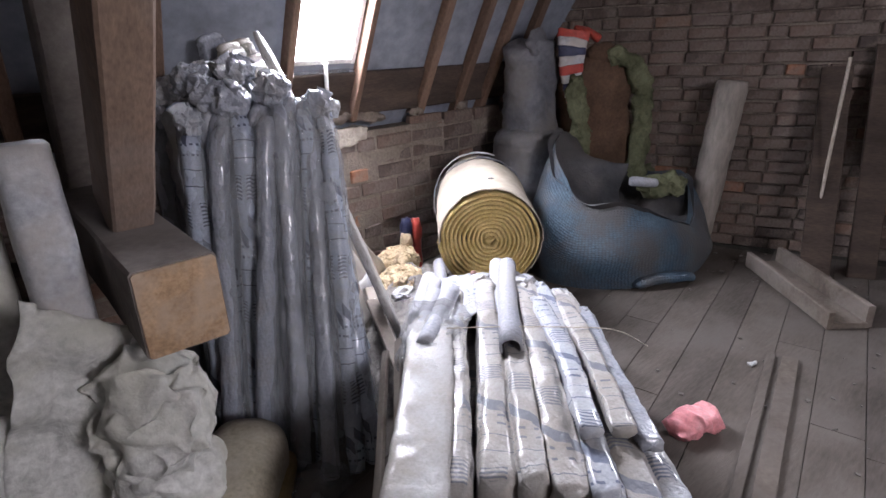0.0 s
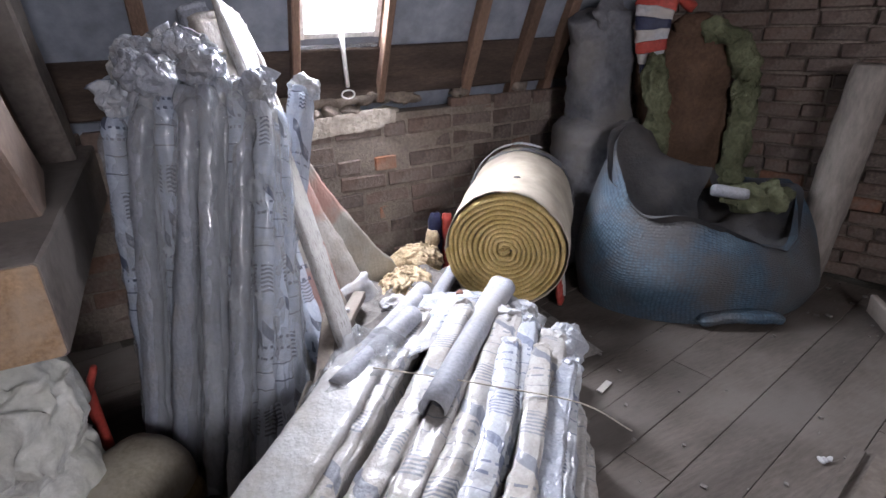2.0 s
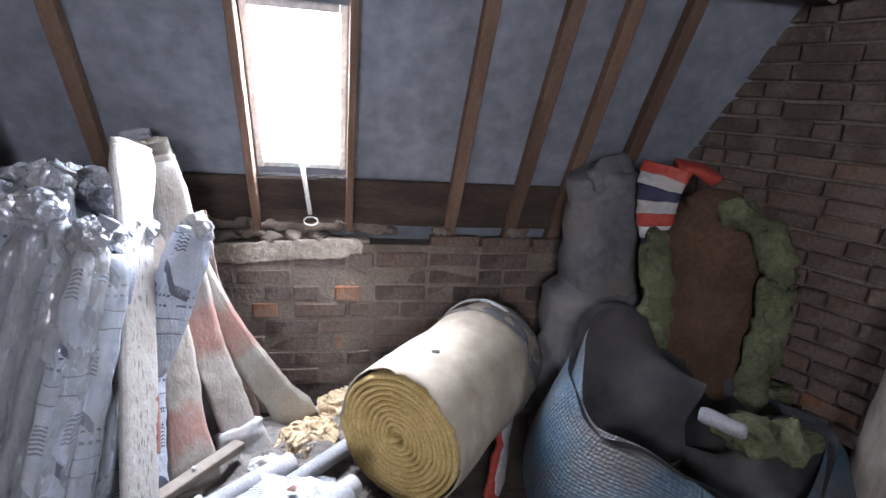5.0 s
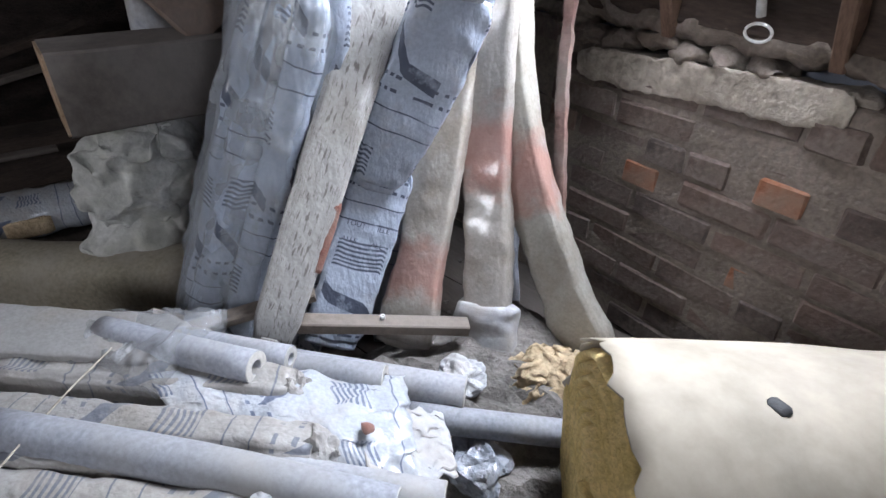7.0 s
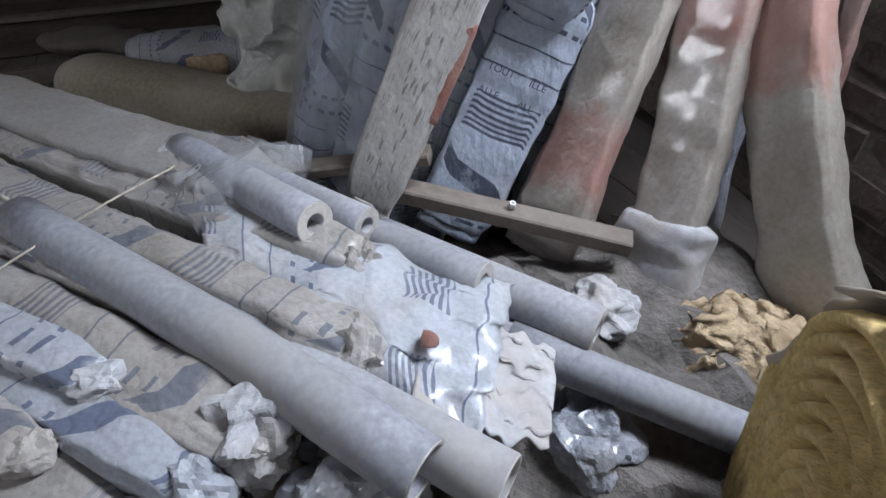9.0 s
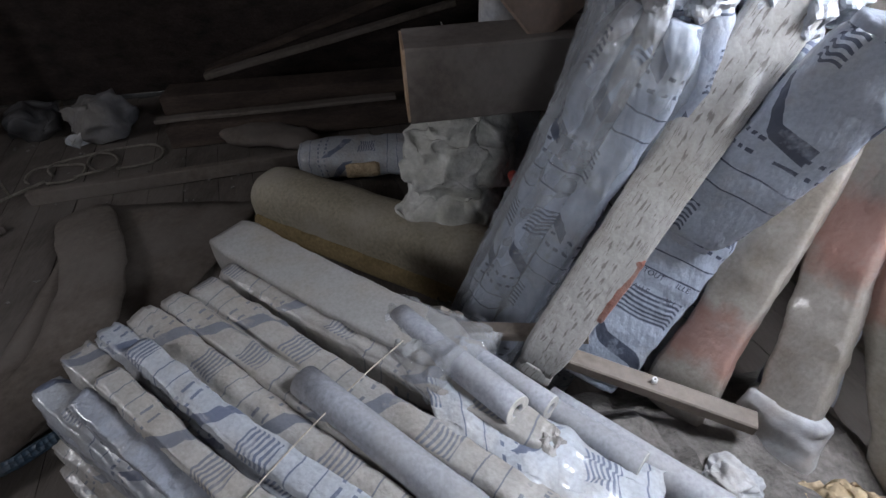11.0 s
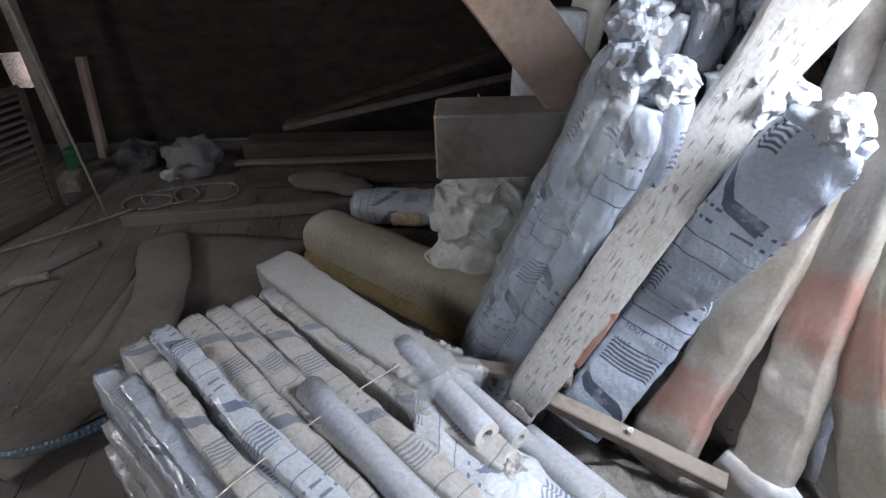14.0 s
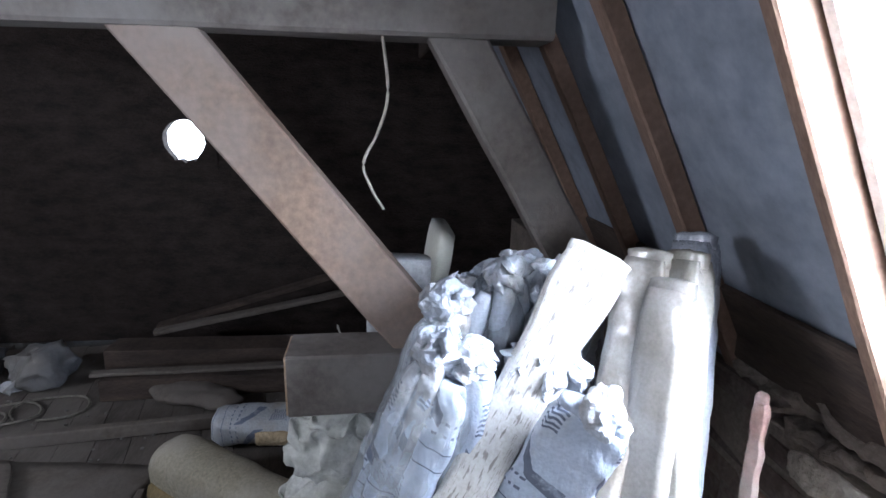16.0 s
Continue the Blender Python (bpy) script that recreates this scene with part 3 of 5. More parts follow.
bw = 0.145
for i in range(-19, 19):
    y = i * bw
    x = -4.2 + (i * 0.73) % 1.3
    while x < 4.2:
        ln = 1.5 + ((i * 37 + int(x * 11)) % 7) * 0.22
        a, b_ = x + 0.0012, min(x + ln, 4.4) - 0.0012
        ok = [q for q in (a + (b_ - a) * k / 24 for k in range(25)) if indoors(R12 @ Vector((q, y, 0)))]
        if len(ok) > 1:
            a, b_ = ok[0], ok[-1]
            bm = bmesh.new()
            box(bm, R12 @ pose((a + b_) / 2, y, -0.0125 + 0.0012 * ((i * 7) % 3 - 1)), b_ - a, bw - 0.002, 0.025, 0.0012)
            part("plank", bm, M_FLOOR, floor)
        x += ln


# ---- rooflight, gable window and holes ----
win = thing("window_1", on_slope(1.4, 1.1), "small white-framed rooflight with a stay and blown-out daylight", "window", kind="structure")
sx, sz0, sz1 = (SKY_X0 + SKY_X1) / 2, SKY_Z0, SKY_Z1
up_s = Vector((0, -K, 1)).normalized()


def bar(bm, p0, p1, w, h, up, bevel=0.004):
    return timber(bm, p0, p1, w, h, up, bevel, 0.0, 1)


for p0, p1 in ((on_slope(SKY_X0 + 0.013, sz0, -0.02), on_slope(SKY_X0 + 0.013, sz1, -0.02)), (on_slope(SKY_X1 - 0.013, sz0, -0.02), on_slope(SKY_X1 - 0.013, sz1, -0.02)),
               (on_slope(SKY_X0 + 0.027, sz0 + 0.012, -0.02), on_slope(SKY_X1 - 0.027, sz0 + 0.012, -0.02)), (on_slope(SKY_X0 + 0.027, sz1 - 0.012, -0.02), on_slope(SKY_X1 - 0.027, sz1 - 0.012, -0.02))):
    bm = bmesh.new()
    bar(bm, p0, p1, 0.026, 0.06, SLN)
    part("window_frame", bm, M_FRAME, win)
for p0, p1 in ((on_slope(SKY_X0 + 0.040, sz0 + 0.03, -0.05), on_slope(SKY_X0 + 0.040, sz1 - 0.03, -0.05)), (on_slope(SKY_X1 - 0.040, sz0 + 0.03, -0.05), on_slope(SKY_X1 - 0.040, sz1 - 0.03, -0.05)), (on_slope(SKY_X0 + 0.05, sz0 + 0.04, -0.05), on_slope(SKY_X1 - 0.05, sz0 + 0.04, -0.05))):
    bm = bmesh.new()
    bar(bm, p0, p1, 0.008, 0.012, SLN, 0.002)
    part("sash_bar", bm, M_METAL, win, "thin grey sash bar")
bm = bmesh.new()
pipe(bm, [on_slope(1.40, 1.115, 0.02), on_slope(1.425, 0.935, 0.055)], 0.009, 0.002, 4, 8)
stay = part("stay", bm, M_FRAME, win, "white window stay arm")
bm = bmesh.new()
ringc = on_slope(1.427, 0.905, 0.058)
pipe(bm, [ringc + Vector((0.027 * math.cos(a), -0.006, 0.017 * math.sin(a))) for a in [k * math.pi / 6 for k in range(13)]], 0.0032, 0.001, 36, 8)
part("ring", bm, M_FRAME, stay, "white ring grip")
for x in (SKY_X0 - 0.018, SKY_X1 + 0.018):
    bm = bmesh.new()
    timber(bm, on_slope(x, 0.86, 0.03), on_slope(x, 1.72, 0.03), 0.03, 0.07, SLN, 0.004, 0.002, 8, x)
    tagged(part("trimmer", bm, M_RAFTER), "orange-brown timber beside the rooflight", "rafter", "trimmers of the rooflight", "structure")
bm = bmesh.new()
g = 12
vs = [[bm.verts.new(on_slope(SKY_X0 + (SKY_X1 - SKY_X0) * i / g, 0.93 + 0.15 * j / 6 - 0.05 * math.sin(math.pi * i / g) * (1 - j / 6), 0.012 + 0.012 * noise.noise(Vector((i * 0.6, j * 0.8, 3))))) for j in range(7)] for i in range(g + 1)]
for i in range(g):
    for j in range(6):
        f = bm.faces.new((vs[i][j], vs[i + 1][j], vs[i + 1][j + 1], vs[i][j + 1]))
        f.smooth = True
web = part("torn_plastic", bm, M_CLEAR)
web.modifiers.new("thick", "SOLIDIFY").thickness = 0.0015
tagged(web, "torn clear plastic under the rooflight", "plastic sheet")
bm = bmesh.new()
timber(bm, (-1.5, C - K * 0.97 - 0.012, 0.97), (3.0, C - K * 0.97 - 0.012, 0.97), 0.018, 0.20, (0, -K, 1), 0.004, 0.004, 12)
tagged(part("eaves_board", bm, M_DARKWOOD), "dark eaves board at the foot of the slope", "board", kind="structure")

gable_win = thing("window_2", gw, "small gable window with a dark glazing bar and bright daylight", "window", kind="structure")
for a, b_, w in (((-0.20, -0.005), (0.20, -0.005), 0.03), ((0.02, -0.21), (0.02, 0.21), 0.025), ((-0.195, -0.21), (-0.195, 0.21), 0.03), ((0.195, -0.21), (0.195, 0.21), 0.03)):
    bm = bmesh.new()
    bar(bm, gw + GD * a[0] + Vector((0, 0, a[1])) - GN * 0.1, gw + GD * b_[0] + Vector((0, 0, b_[1])) - GN * 0.1, w, 0.03, GN)
    part("glazing_bar", bm, M_DARKWOOD, gable_win)


# ---- the insulation roll ----
A0, A1 = Vector((1.725, 2.03, 0.375)), Vector((2.165, 2.54, 0.40))
RR = 0.215
roll = thing("insulation_roll", (1.69, 1.96, 0.16), "large roll of yellow mineral wool wrapped in cream paper facing", "insulation roll")
RM = along(A0, A1)
RL = (A1 - A0).length
bm = bmesh.new()
turns, per = 11, 40
prev = None
for i in range(turns * per + 1):
    a = 2 * math.pi * i / per
    r = 0.014 + (RR - 0.02) * i / (turns * per)
    wob = 1 + 0.03 * noise.noise(Vector((math.cos(a) * 2, math.sin(a) * 2, r * 20)))
    row = []
    for dr, dz in ((0.0, 0.05), (0.0005, 0.010), (0.004, -0.004), (0.011, -0.007), (0.0165, 0.008), (0.0150, 0.05)):
        rr = (r + dr) * wob + 0.006 * noise.noise(Vector((math.cos(a) * 1.3, math.sin(a) * 1.3, r * 9))) 
        zz = dz + 0.006 * noise.noise(Vector((math.cos(a) * 3, math.sin(a) * 3, r * 60)))
        row.append(bm.verts.new(RM @ Vector((rr * math.cos(a), rr * math.sin(a), zz))))
    if prev:
        for k in range(5):
            f = bm.faces.new((prev[k], row[k], row[k + 1], prev[k + 1]))
            f.smooth = True
    prev = row
part("wool_spiral", bm, M_YELLOW, roll, "yellow rolled wool end with spiral layers")
bm = bmesh.new()
blob(bm, RM @ Vector((0.004, 0.0, 0.012)), 0.026, 0.024, 0.022, 0.016, 40, 3, 3)
part("wool_core", bm, M_YELLOW, roll, "tufted yellow core")
bm = bmesh.new()
N = 72
rows = []
for i in range(25):
    t = i / 24
    row = []
    for j in range(N):
        a = 2 * math.pi * j / N
        z = 0.0 if i else -0.002 + 0.028 * max(0, noise.noise(Vector((j * 0.55, 1, 2)))) - 0.012 * (j % 9 == 0)
        z = RL * t if i else z
        rr = RR + 0.006 + 0.01 * noise.noise(Vector((math.cos(a) * 1.5, math.sin(a) * 1.5, t * 4))) - 0.03 * max(0, t - 0.8) * 2
        row.append(bm.verts.new(RM @ Vector((rr * math.cos(a), rr * math.sin(a), z))))
    rows.append(row)
for a, b_ in zip(rows, rows[1:]):
    for j in range(N):
        f = bm.faces.new((a[j], b_[j], b_[(j + 1) % N], a[(j + 1) % N]))
        f.smooth = True
bm.faces.new(rows[-1][::-1])
wrap = part("paper_wrap", bm, M_PAPER, roll, "cream paper facing with torn edge")
wrap.modifiers.new("thick", "SOLIDIFY").thickness = 0.004


def on_roll(ang, z, lift=0.0):
    r = RR + 0.006 + lift
    return RM @ Vector((r * math.cos(ang), r * math.sin(ang), z))


hole_at = Vector((1.85, 2.15, 0.575))
loc = RM.inverted() @ hole_at
ha = math.atan2(loc.y, loc.x)
# dark patch laid on the uncut paper stands for a hole's shade
bm = bmesh.new()
strip(bm, [on_roll(ha - 0.05, loc.z - 0.008, 0.002), on_roll(ha + 0.05, loc.z + 0.008, 0.002)], 0.02, 0.006, on_roll(ha, loc.z, 1) - on_roll(ha, loc.z), 6, 10, 2, (0.4, 0.4), 0.002)
part("burn_mark", bm, M_DARKSACK, roll, "dark patch standing for a small hole in the paper")
# grey plastic bunched over the far end, with white tape
bm = bmesh.new()
rows = []
for i in range(12):
    t = i / 11
    row = []
    for j in range(48):
        a = 2 * math.pi * j / 48
        rr = RR + 0.012 + 0.018 * noise.noise(Vector((math.cos(a) * 4, math.sin(a) * 4, t * 5))) - 0.03 * t
        row.append(bm.verts.new(RM @ Vector((rr * math.cos(a), rr * math.sin(a), RL * 0.80 + 0.03 * noise.noise(Vector((a * 2, 0, 5))) * (1 - t) + t * RL * 0.24))))
    rows.append(row)
for a, b_ in zip(rows, rows[1:]):
    for j in range(48):
        f = bm.faces.new((a[j], b_[j], b_[(j + 1) % 48], a[(j + 1) % 48]))
        f.smooth = True
bm.faces.new(rows[-1][::-1])
bag_end = part("plastic_end", bm, M_GREYSACK, roll, "grey plastic bunched over the end")
bag_end.modifiers.new("thick", "SOLIDIFY").thickness = 0.003
for k, (a0, a1, z0, z1) in enumerate(((1.9, 1.35, 0.60, 0.63), (1.35, 0.55, 0.63, 0.62), (0.55, -0.25, 0.62, 0.52), (-0.25, -0.6, 0.52, 0.42))):
    bm = bmesh.new()
    strip(bm, [on_roll(a0 + (a1 - a0) * s, z0 + (z1 - z0) * s, 0.018) for s in (0, 0.33, 0.66, 1)], 0.022, 0.008, on_roll((a0 + a1) / 2, z0, 1) - on_roll((a0 + a1) / 2, z0), 10, 8, 2, (0.6, 0.6), 0.004)
    part("tape", bm, M_LEAF, roll, "white plastic tape")
bm = bmesh.new()
strip(bm, [(2.07, 2.12, 0.02), (2.13, 2.22, 0.16), (2.16, 2.30, 0.26)], 0.09, 0.03, (1, -1, 0.3), 12, 10, 2.4, (0.6, 0.6), 0.012)
part("red_label", bm, M_REDBAG, roll, "torn red printed label")
bm = bmesh.new()
strip(bm, [(2.10, 2.14, 0.05), (2.16, 2.26, 0.22), (2.17, 2.34, 0.38), (2.12, 2.36, 0.50)], 0.07, 0.02, (1, -1, 0.3), 14, 10, 2.4, (0.4, 0.4), 0.014)
part("torn_wrap", bm, M_LEAF, roll, "torn white wrapping")


# ---- bundles standing against the beam ----
def knot(bm, p, r, seed):
    wad(bm, p, r * 1.15, r * 0.95, r * 1.05, seed, seed * 31, 4)


def bundle(p0, p1, w, h, mat, label, seed, ribs=0.26, up=(1, -0.6, 0), count=5, knotted=True):
    p0, p1 = Vector(p0), Vector(p1)
    d = (p1 - p0).normalized()
    th = thing("tube_bundle", p0, label, "tube bundle", "wrapped bundles leaning on the beam")
    m = along(p0, p1, up)
    r2 = random.Random(seed)
    printed = mat in (M_PRINT, M_PRINTPALE)
    slots = [(-0.32, -0.25), (0.02, -0.33), (0.34, -0.22), (-0.2, 0.25), (0.2, 0.28)]
    if printed:
        slots = [(-0.27, 0.0), (0.25, 0.03)]
    for k, (a, b_) in enumerate(slots):
        e = 0.01 * r2.uniform(-1, 1)
        L = (p1 - p0).length
        pts = []
        for f in (0, 0.33, 0.66, 0.9, 1.0):
            q = (1.05 - 0.25 * f) if f < 0.95 else 0.5
            pts.append(m @ Vector((a * w * q + e * math.sin(f * 5 + seed), b_ * h * q + e * math.cos(f * 4), f * L * (1 - 0.03 * (k % 3)))))
        ww, hh = (w * 0.40, h * 0.40) if not printed else (w * 0.56, h * 0.62)
        bm = bmesh.new()
        strip(bm, pts, ww, hh, up, 40, 14, 2.2, (0.85, 0.7), 0.0055, 21, seed + k, lambda t: (1 - 0.15 * t + 0.05 * math.sin(t * 12 + seed + k),) * 2, seed * 0.21 + k * 0.05, 0.25)
        part("wrapped_tube", bm, M_PRINT if mat is M_GREYBAG and k in (0, 4) and seed in (1, 3, 11) else mat, th)
    bm = bmesh.new()
    prof = lambda t: (1 - 0.22 * t + 0.04 * math.sin(t * 9 + seed) - (0.4 * max(0, t - 0.9) / 0.1 if knotted else 0),) * 2
    strip(bm, [p0, p0.lerp(p1, 0.5) + Vector((0.008 * math.sin(seed), 0.008 * math.cos(seed), 0)), p1], w * 1.12, h * 1.08, up, 60, 40, 2.4, (0.75, 0.7), 0.009, 21, seed, prof, seed * 0.21, 0.12)
    skin = part("film", bm, M_CLEAR, th, "clear wrinkled film")
    if knotted:
        bm = bmesh.new()
        knot(bm, p1 + d * 0.005, w * 0.34, seed)
        for q in range(4):
            a = seed + q * 1.7
            o = Vector((math.cos(a), math.sin(a), 0.3)) * w * 0.26
            strip(bm, [p1 + o * 0.3, p1 + o + d * 0.035 * r2.uniform(0.3, 1.4)], 0.05, 0.016, (math.sin(a), math.cos(a), 0), 8, 8, 2, (0.9, 1.2), 0.010, 34, q + seed)
        part("knot", bm, M_GREYBAG if not printed else M_PRINTPALE, skin, "crumpled tied end")
    return th


bundle((0.58, 1.97, 0.0), (0.74, 2.07, 1.03), 0.16, 0.15, M_GREYBAG, "tall grey plastic-wrapped tubes with a printed side", 1)
bundle((0.655, 1.885, 0.0), (0.84, 2.02, 1.05), 0.16, 0.15, M_GREYBAG, "tall shiny grey plastic bundle of foam tubes", 2)
bundle((0.75, 1.69, 0.0), (0.955, 1.99, 1.00), 0.14, 0.13, M_GREYBAG, "glossy grey wrapped bundle with a knotted top", 3)
bundle((0.695, 1.78, 0.0), (0.90, 2.005, 1.03), 0.14, 0.13, M_GREYBAG, "round grey foam tubes under clear glossy film", 11, knotted=False)
bundle((0.845, 1.68, 0.0), (0.985, 2.005, 0.96), 0.15, 0.085, M_PRINT, "pale printed pack with dark drawings leaning on the bundles", 12, knotted=False)
bundle((0.87, 1.80, 0.0), (0.96, 2.06, 0.98), 0.14, 0.12, M_PRINT, "blue printed bundle leaning on its neighbours", 4)
bundle((0.88, 1.90, 0.0), (0.945, 2.17, 0.95), 0.13, 0.11, M_PRINTPALE, "pale printed bundle with a crumpled top", 5)
bundle((0.555, 2.05, 0.0), (0.635, 2.12, 0.98), 0.13, 0.10, M_PRINT, "printed pack standing behind the clear-wrapped bundles", 14)
bundle((0.74, 1.97, 0.0), (0.80, 2.16, 1.10), 0.15, 0.14, M_GREYBAG, "grey dusty bundle standing in the middle", 6)
bundle((0.62, 2.10, 0.0), (0.70, 2.24, 1.08), 0.17, 0.15, M_GREYBAG, "bulky clear-wrapped bundle behind the brace", 7, 0.05)
bundle((0.76, 2.22, 0.0), (0.76, 2.32, 1.08), 0.16, 0.14, M_PRINTPALE, "pale bundle with crumpled top at the eaves", 8, 0.05)
bundle((0.62, 2.34, 0.0), (0.64, 2.42, 0.98), 0.15, 0.13, M_GREYBAG, "grey bundle half hidden at the eaves", 9, 0.05)
bundle((0.84, 2.08, 0.0), (0.88, 2.26, 1.03), 0.13, 0.12, M_GREYBAG, "grey bundle pressed behind the white strip", 10)
bm = bmesh.new()
blob(bm, (0.66, 1.66, 0.03), 0.08, 0.06, 0.045, 0.03, 22, 4, 3)
tagged(part("plastic_scrap", bm, M_CLEAR), "crumpled clear plastic on the floor", "plastic scrap")


for k, (c, sz, mt, lb) in enumerate((((0.70, 2.10, 0.0), (0.09, 0.08, 1.02), M_GREYBAG, "crumpled grey bag end among the bundles"), ((0.80, 2.25, 0.0), (0.10, 0.09, 1.06), M_PRINTPALE, "crumpled pale bag end among the bundles"), ((0.93, 2.20, 0.0), (0.08, 0.07, 0.93), M_PRINTPALE, "crumpled printed bag squeezed behind the strip"), ((0.68, 2.34, 0.0), (0.09, 0.08, 1.03), M_LEAF, "crumpled white bag at the eaves"))):
    th = thing("crumpled_bag", c, lb, "bag", "crumpled bags among the bundles")
    bm = bmesh.new()
    strip(bm, [c, (c[0] + 0.01, c[1] + 0.02, sz[2] * 0.6), (c[0] + 0.02, c[1] + 0.03, sz[2])], sz[0] * 1.5, sz[1] * 1.5, (1, -0.6, 0), 40, 22, 2.2, (0.9, 0.7), 0.014, 18, 70 + k, None, k, 0.35)
    skin = part("film", bm, mt, th)
    bm = bmesh.new()
    for q in range(5):
        a = q * 1.3 + k
        wad(bm, (c[0] + 0.02 + 0.035 * math.cos(a), c[1] + 0.03 + 0.035 * math.sin(a), sz[2] + 0.02 + 0.012 * (q % 3)), 0.055, 0.036, 0.045, q + k * 5, q * 50, 4)
    part("crumpled_top", bm, mt, skin, "bunched crumpled top")

# ---- strips and packs leaning on the wall ----
def pack(points, w, h, up, mat, label, seed, profile=None, category="wrapped strip", group="", crumple=0.004, ends=(0.8, 0.8)):
    th = thing("wrapped_strip", Vector(points[0]), label, category, group)
    bm = bmesh.new()
    strip(bm, points, w, h, up, 56, 32, 5.5, ends, crumple, 24, seed, profile, seed * 0.17, 0.07)
    skin = part("film", bm, mat, th)
    for e, q in ((0, 1), (-1, -2)):
        a, b_ = Vector(points[e]), Vector(points[q])
        dd = (a - b_).normalized()
        kw = profile(0 if e == 0 else 1)[0] if profile else 1
        bm = bmesh.new()
        strip(bm, [a - dd * 0.015, a + dd * 0.022], w * kw * 0.86, h * 0.8, up, 6, 16, 3.2, (1, 0.6), 0.004, 30, seed + q)
        part("end_fold", bm, mat, skin, "heat-sealed folded end")
    return th


UPP = (0.93, -0.37, 0.25)
pl_ = pack([(1.067, 1.815, 0.29), (1.018, 2.05, 0.735), (0.955, 2.30, 1.185)], 0.11, 0.03, (0.81, -0.45, 0.35), M_WHITESTRIP, "long white embossed strip leaning on the bundles", 21, lambda t: (0.85 + 0.15 * t + 0.35 * max(0, t - 0.82) / 0.18, 1 + 0.4 * max(0, t - 0.85)), crumple=0.002)
bm = bmesh.new()
edge = Vector((0.57, 0.70, -0.42)).normalized() * 0.046 + Vector((0.81, -0.45, 0.35)).normalized() * 0.013
strip(bm, [Vector((1.049, 1.90, 0.45)) + edge, Vector((1.034, 1.97, 0.585)) + edge], 0.016, 0.005, (0.81, -0.45, 0.35), 14, 10, 3, (0.7, 0.7), 0.002, 30, 4)
part("red_edge", bm, M_RED, pl_, "faded red print along the edge")
pr1 = pack([(1.025, 1.97, 0.19), (1.0, 2.07, 0.38), (0.985, 2.16, 0.58)], 0.145, 0.045, UPP, M_PRINT, "flat blue printed pack under the white strip", 22)
pr2 = pack([(1.005, 2.12, 0.56), (1.065, 2.19, 0.76), (1.122, 2.245, 0.95)], 0.15, 0.055, UPP, M_PRINT, "blue printed pack with a torn upper end", 23, lambda t: (0.75 + 0.25 * math.sin(min(1, t * 2) * math.pi / 2), 1))
bm = bmesh.new()
knot(bm, (1.132, 2.255, 0.965), 0.045, 5)
part("torn_end", bm, M_PRINTPALE, pr2, "torn crumpled end")
def red_film(seed, lo, hi, tint, dust, flecks):
    o = seed * 0.17 * 3.1
    return film("film_with_red_print", tint, dust, 0.3, 0.5, None, 0.6, 0.35, flecks, (o + lo, o + hi))


RED1 = red_film(24, 0.10, 0.26, (0.36, 0.33, 0.30), (0.23, 0.195, 0.16), 0)
RED2 = red_film(25, 0.44, 0.66, (0.36, 0.33, 0.30), (0.23, 0.195, 0.16), 0)
RED3 = red_film(26, 0.36, 0.56, (0.36, 0.34, 0.30), (0.26, 0.225, 0.185), 0)
foot = lambda t: (1.5 - 0.5 * min(1, t / 0.16), 1.2)
pd1 = pack([(1.115, 2.12, 0.17), (1.04, 2.26, 0.52), (0.96, 2.38, 0.88), (0.90, 2.44, 1.17)], 0.115, 0.05, (0.5, -0.85, 0.1), RED1, "dusty brown wrapped strip leaning on the wall", 24, foot, group="strips against the wall")
pd2 = pack([(1.275, 2.25, 0.10), (1.175, 2.32, 0.37), (1.09, 2.375, 0.60), (0.98, 2.45, 1.13)], 0.115, 0.05, (0.4, -0.9, 0.1), RED2, "wrapped strip with a red print and white foot", 25, foot, group="strips against the wall")
pd3 = pack([(1.41, 2.46, 0.16), (1.285, 2.44, 0.36), (1.155, 2.43, 0.57), (1.05, 2.445, 0.80), (0.95, 2.49, 1.18)], 0.12, 0.055, (0.2, -0.97, 0.1), RED3, "pale wrapped strip with a red print and flared foot", 26, foot, group="strips against the wall")
pd4 = pack([(1.15, 2.38, 0.10), (1.0, 2.50, 0.70), (0.88, 2.55, 1.20)], 0.11, 0.05, (0.3, -0.95, 0.1), M_GREYBAG, "grey wrapped strip behind the others", 27, foot, group="strips against the wall")
pd5 = pack([(1.26, 2.55, 0.02), (1.10, 2.60, 0.65), (1.06, 2.62, 0.92)], 0.03, 0.02, (0.2, -0.97, 0.1), M_FADEDRED, "thin faded reddish strip against the brick wall", 28, group="strips against the wall")
bm = bmesh.new()
strip(bm, [(1.272, 2.248, 0.10), (1.235, 2.275, 0.20), (1.21, 2.293, 0.27)], 0.16, 0.076, (0.4, -0.9, 0.1), 18, 20, 4.5, (0.9, 0.8), 0.008, 26, 3)
part("torn_foot", bm, M_LEAF, pd2, "torn white film at the foot")
# white ridge edge and reading lines on packs
M_TXT = M_INK


def writing(word, place, normal, upv, size, parent):
    cu = bpy.data.curves.new("lettering", "FONT")
    cu.body, cu.size, cu.extrude, cu.align_x = word, size, 0.0006, "CENTER"
    cu.materials.append(M_TXT)
    ob = new("lettering", cu)
    n, uv = Vector(normal).normalized(), Vector(upv).normalized()
    x = uv.cross(n).normalized()
    m = Matrix((x, n.cross(x), n)).transposed().to_4x4()
    off = Vector((0, 0, 0))
    b_ = parent
    while b_:
        off += b_.location
        b_ = b_.parent
    m.translation = Vector(place) - off
    ob.matrix_basis = m
    ob.parent = parent


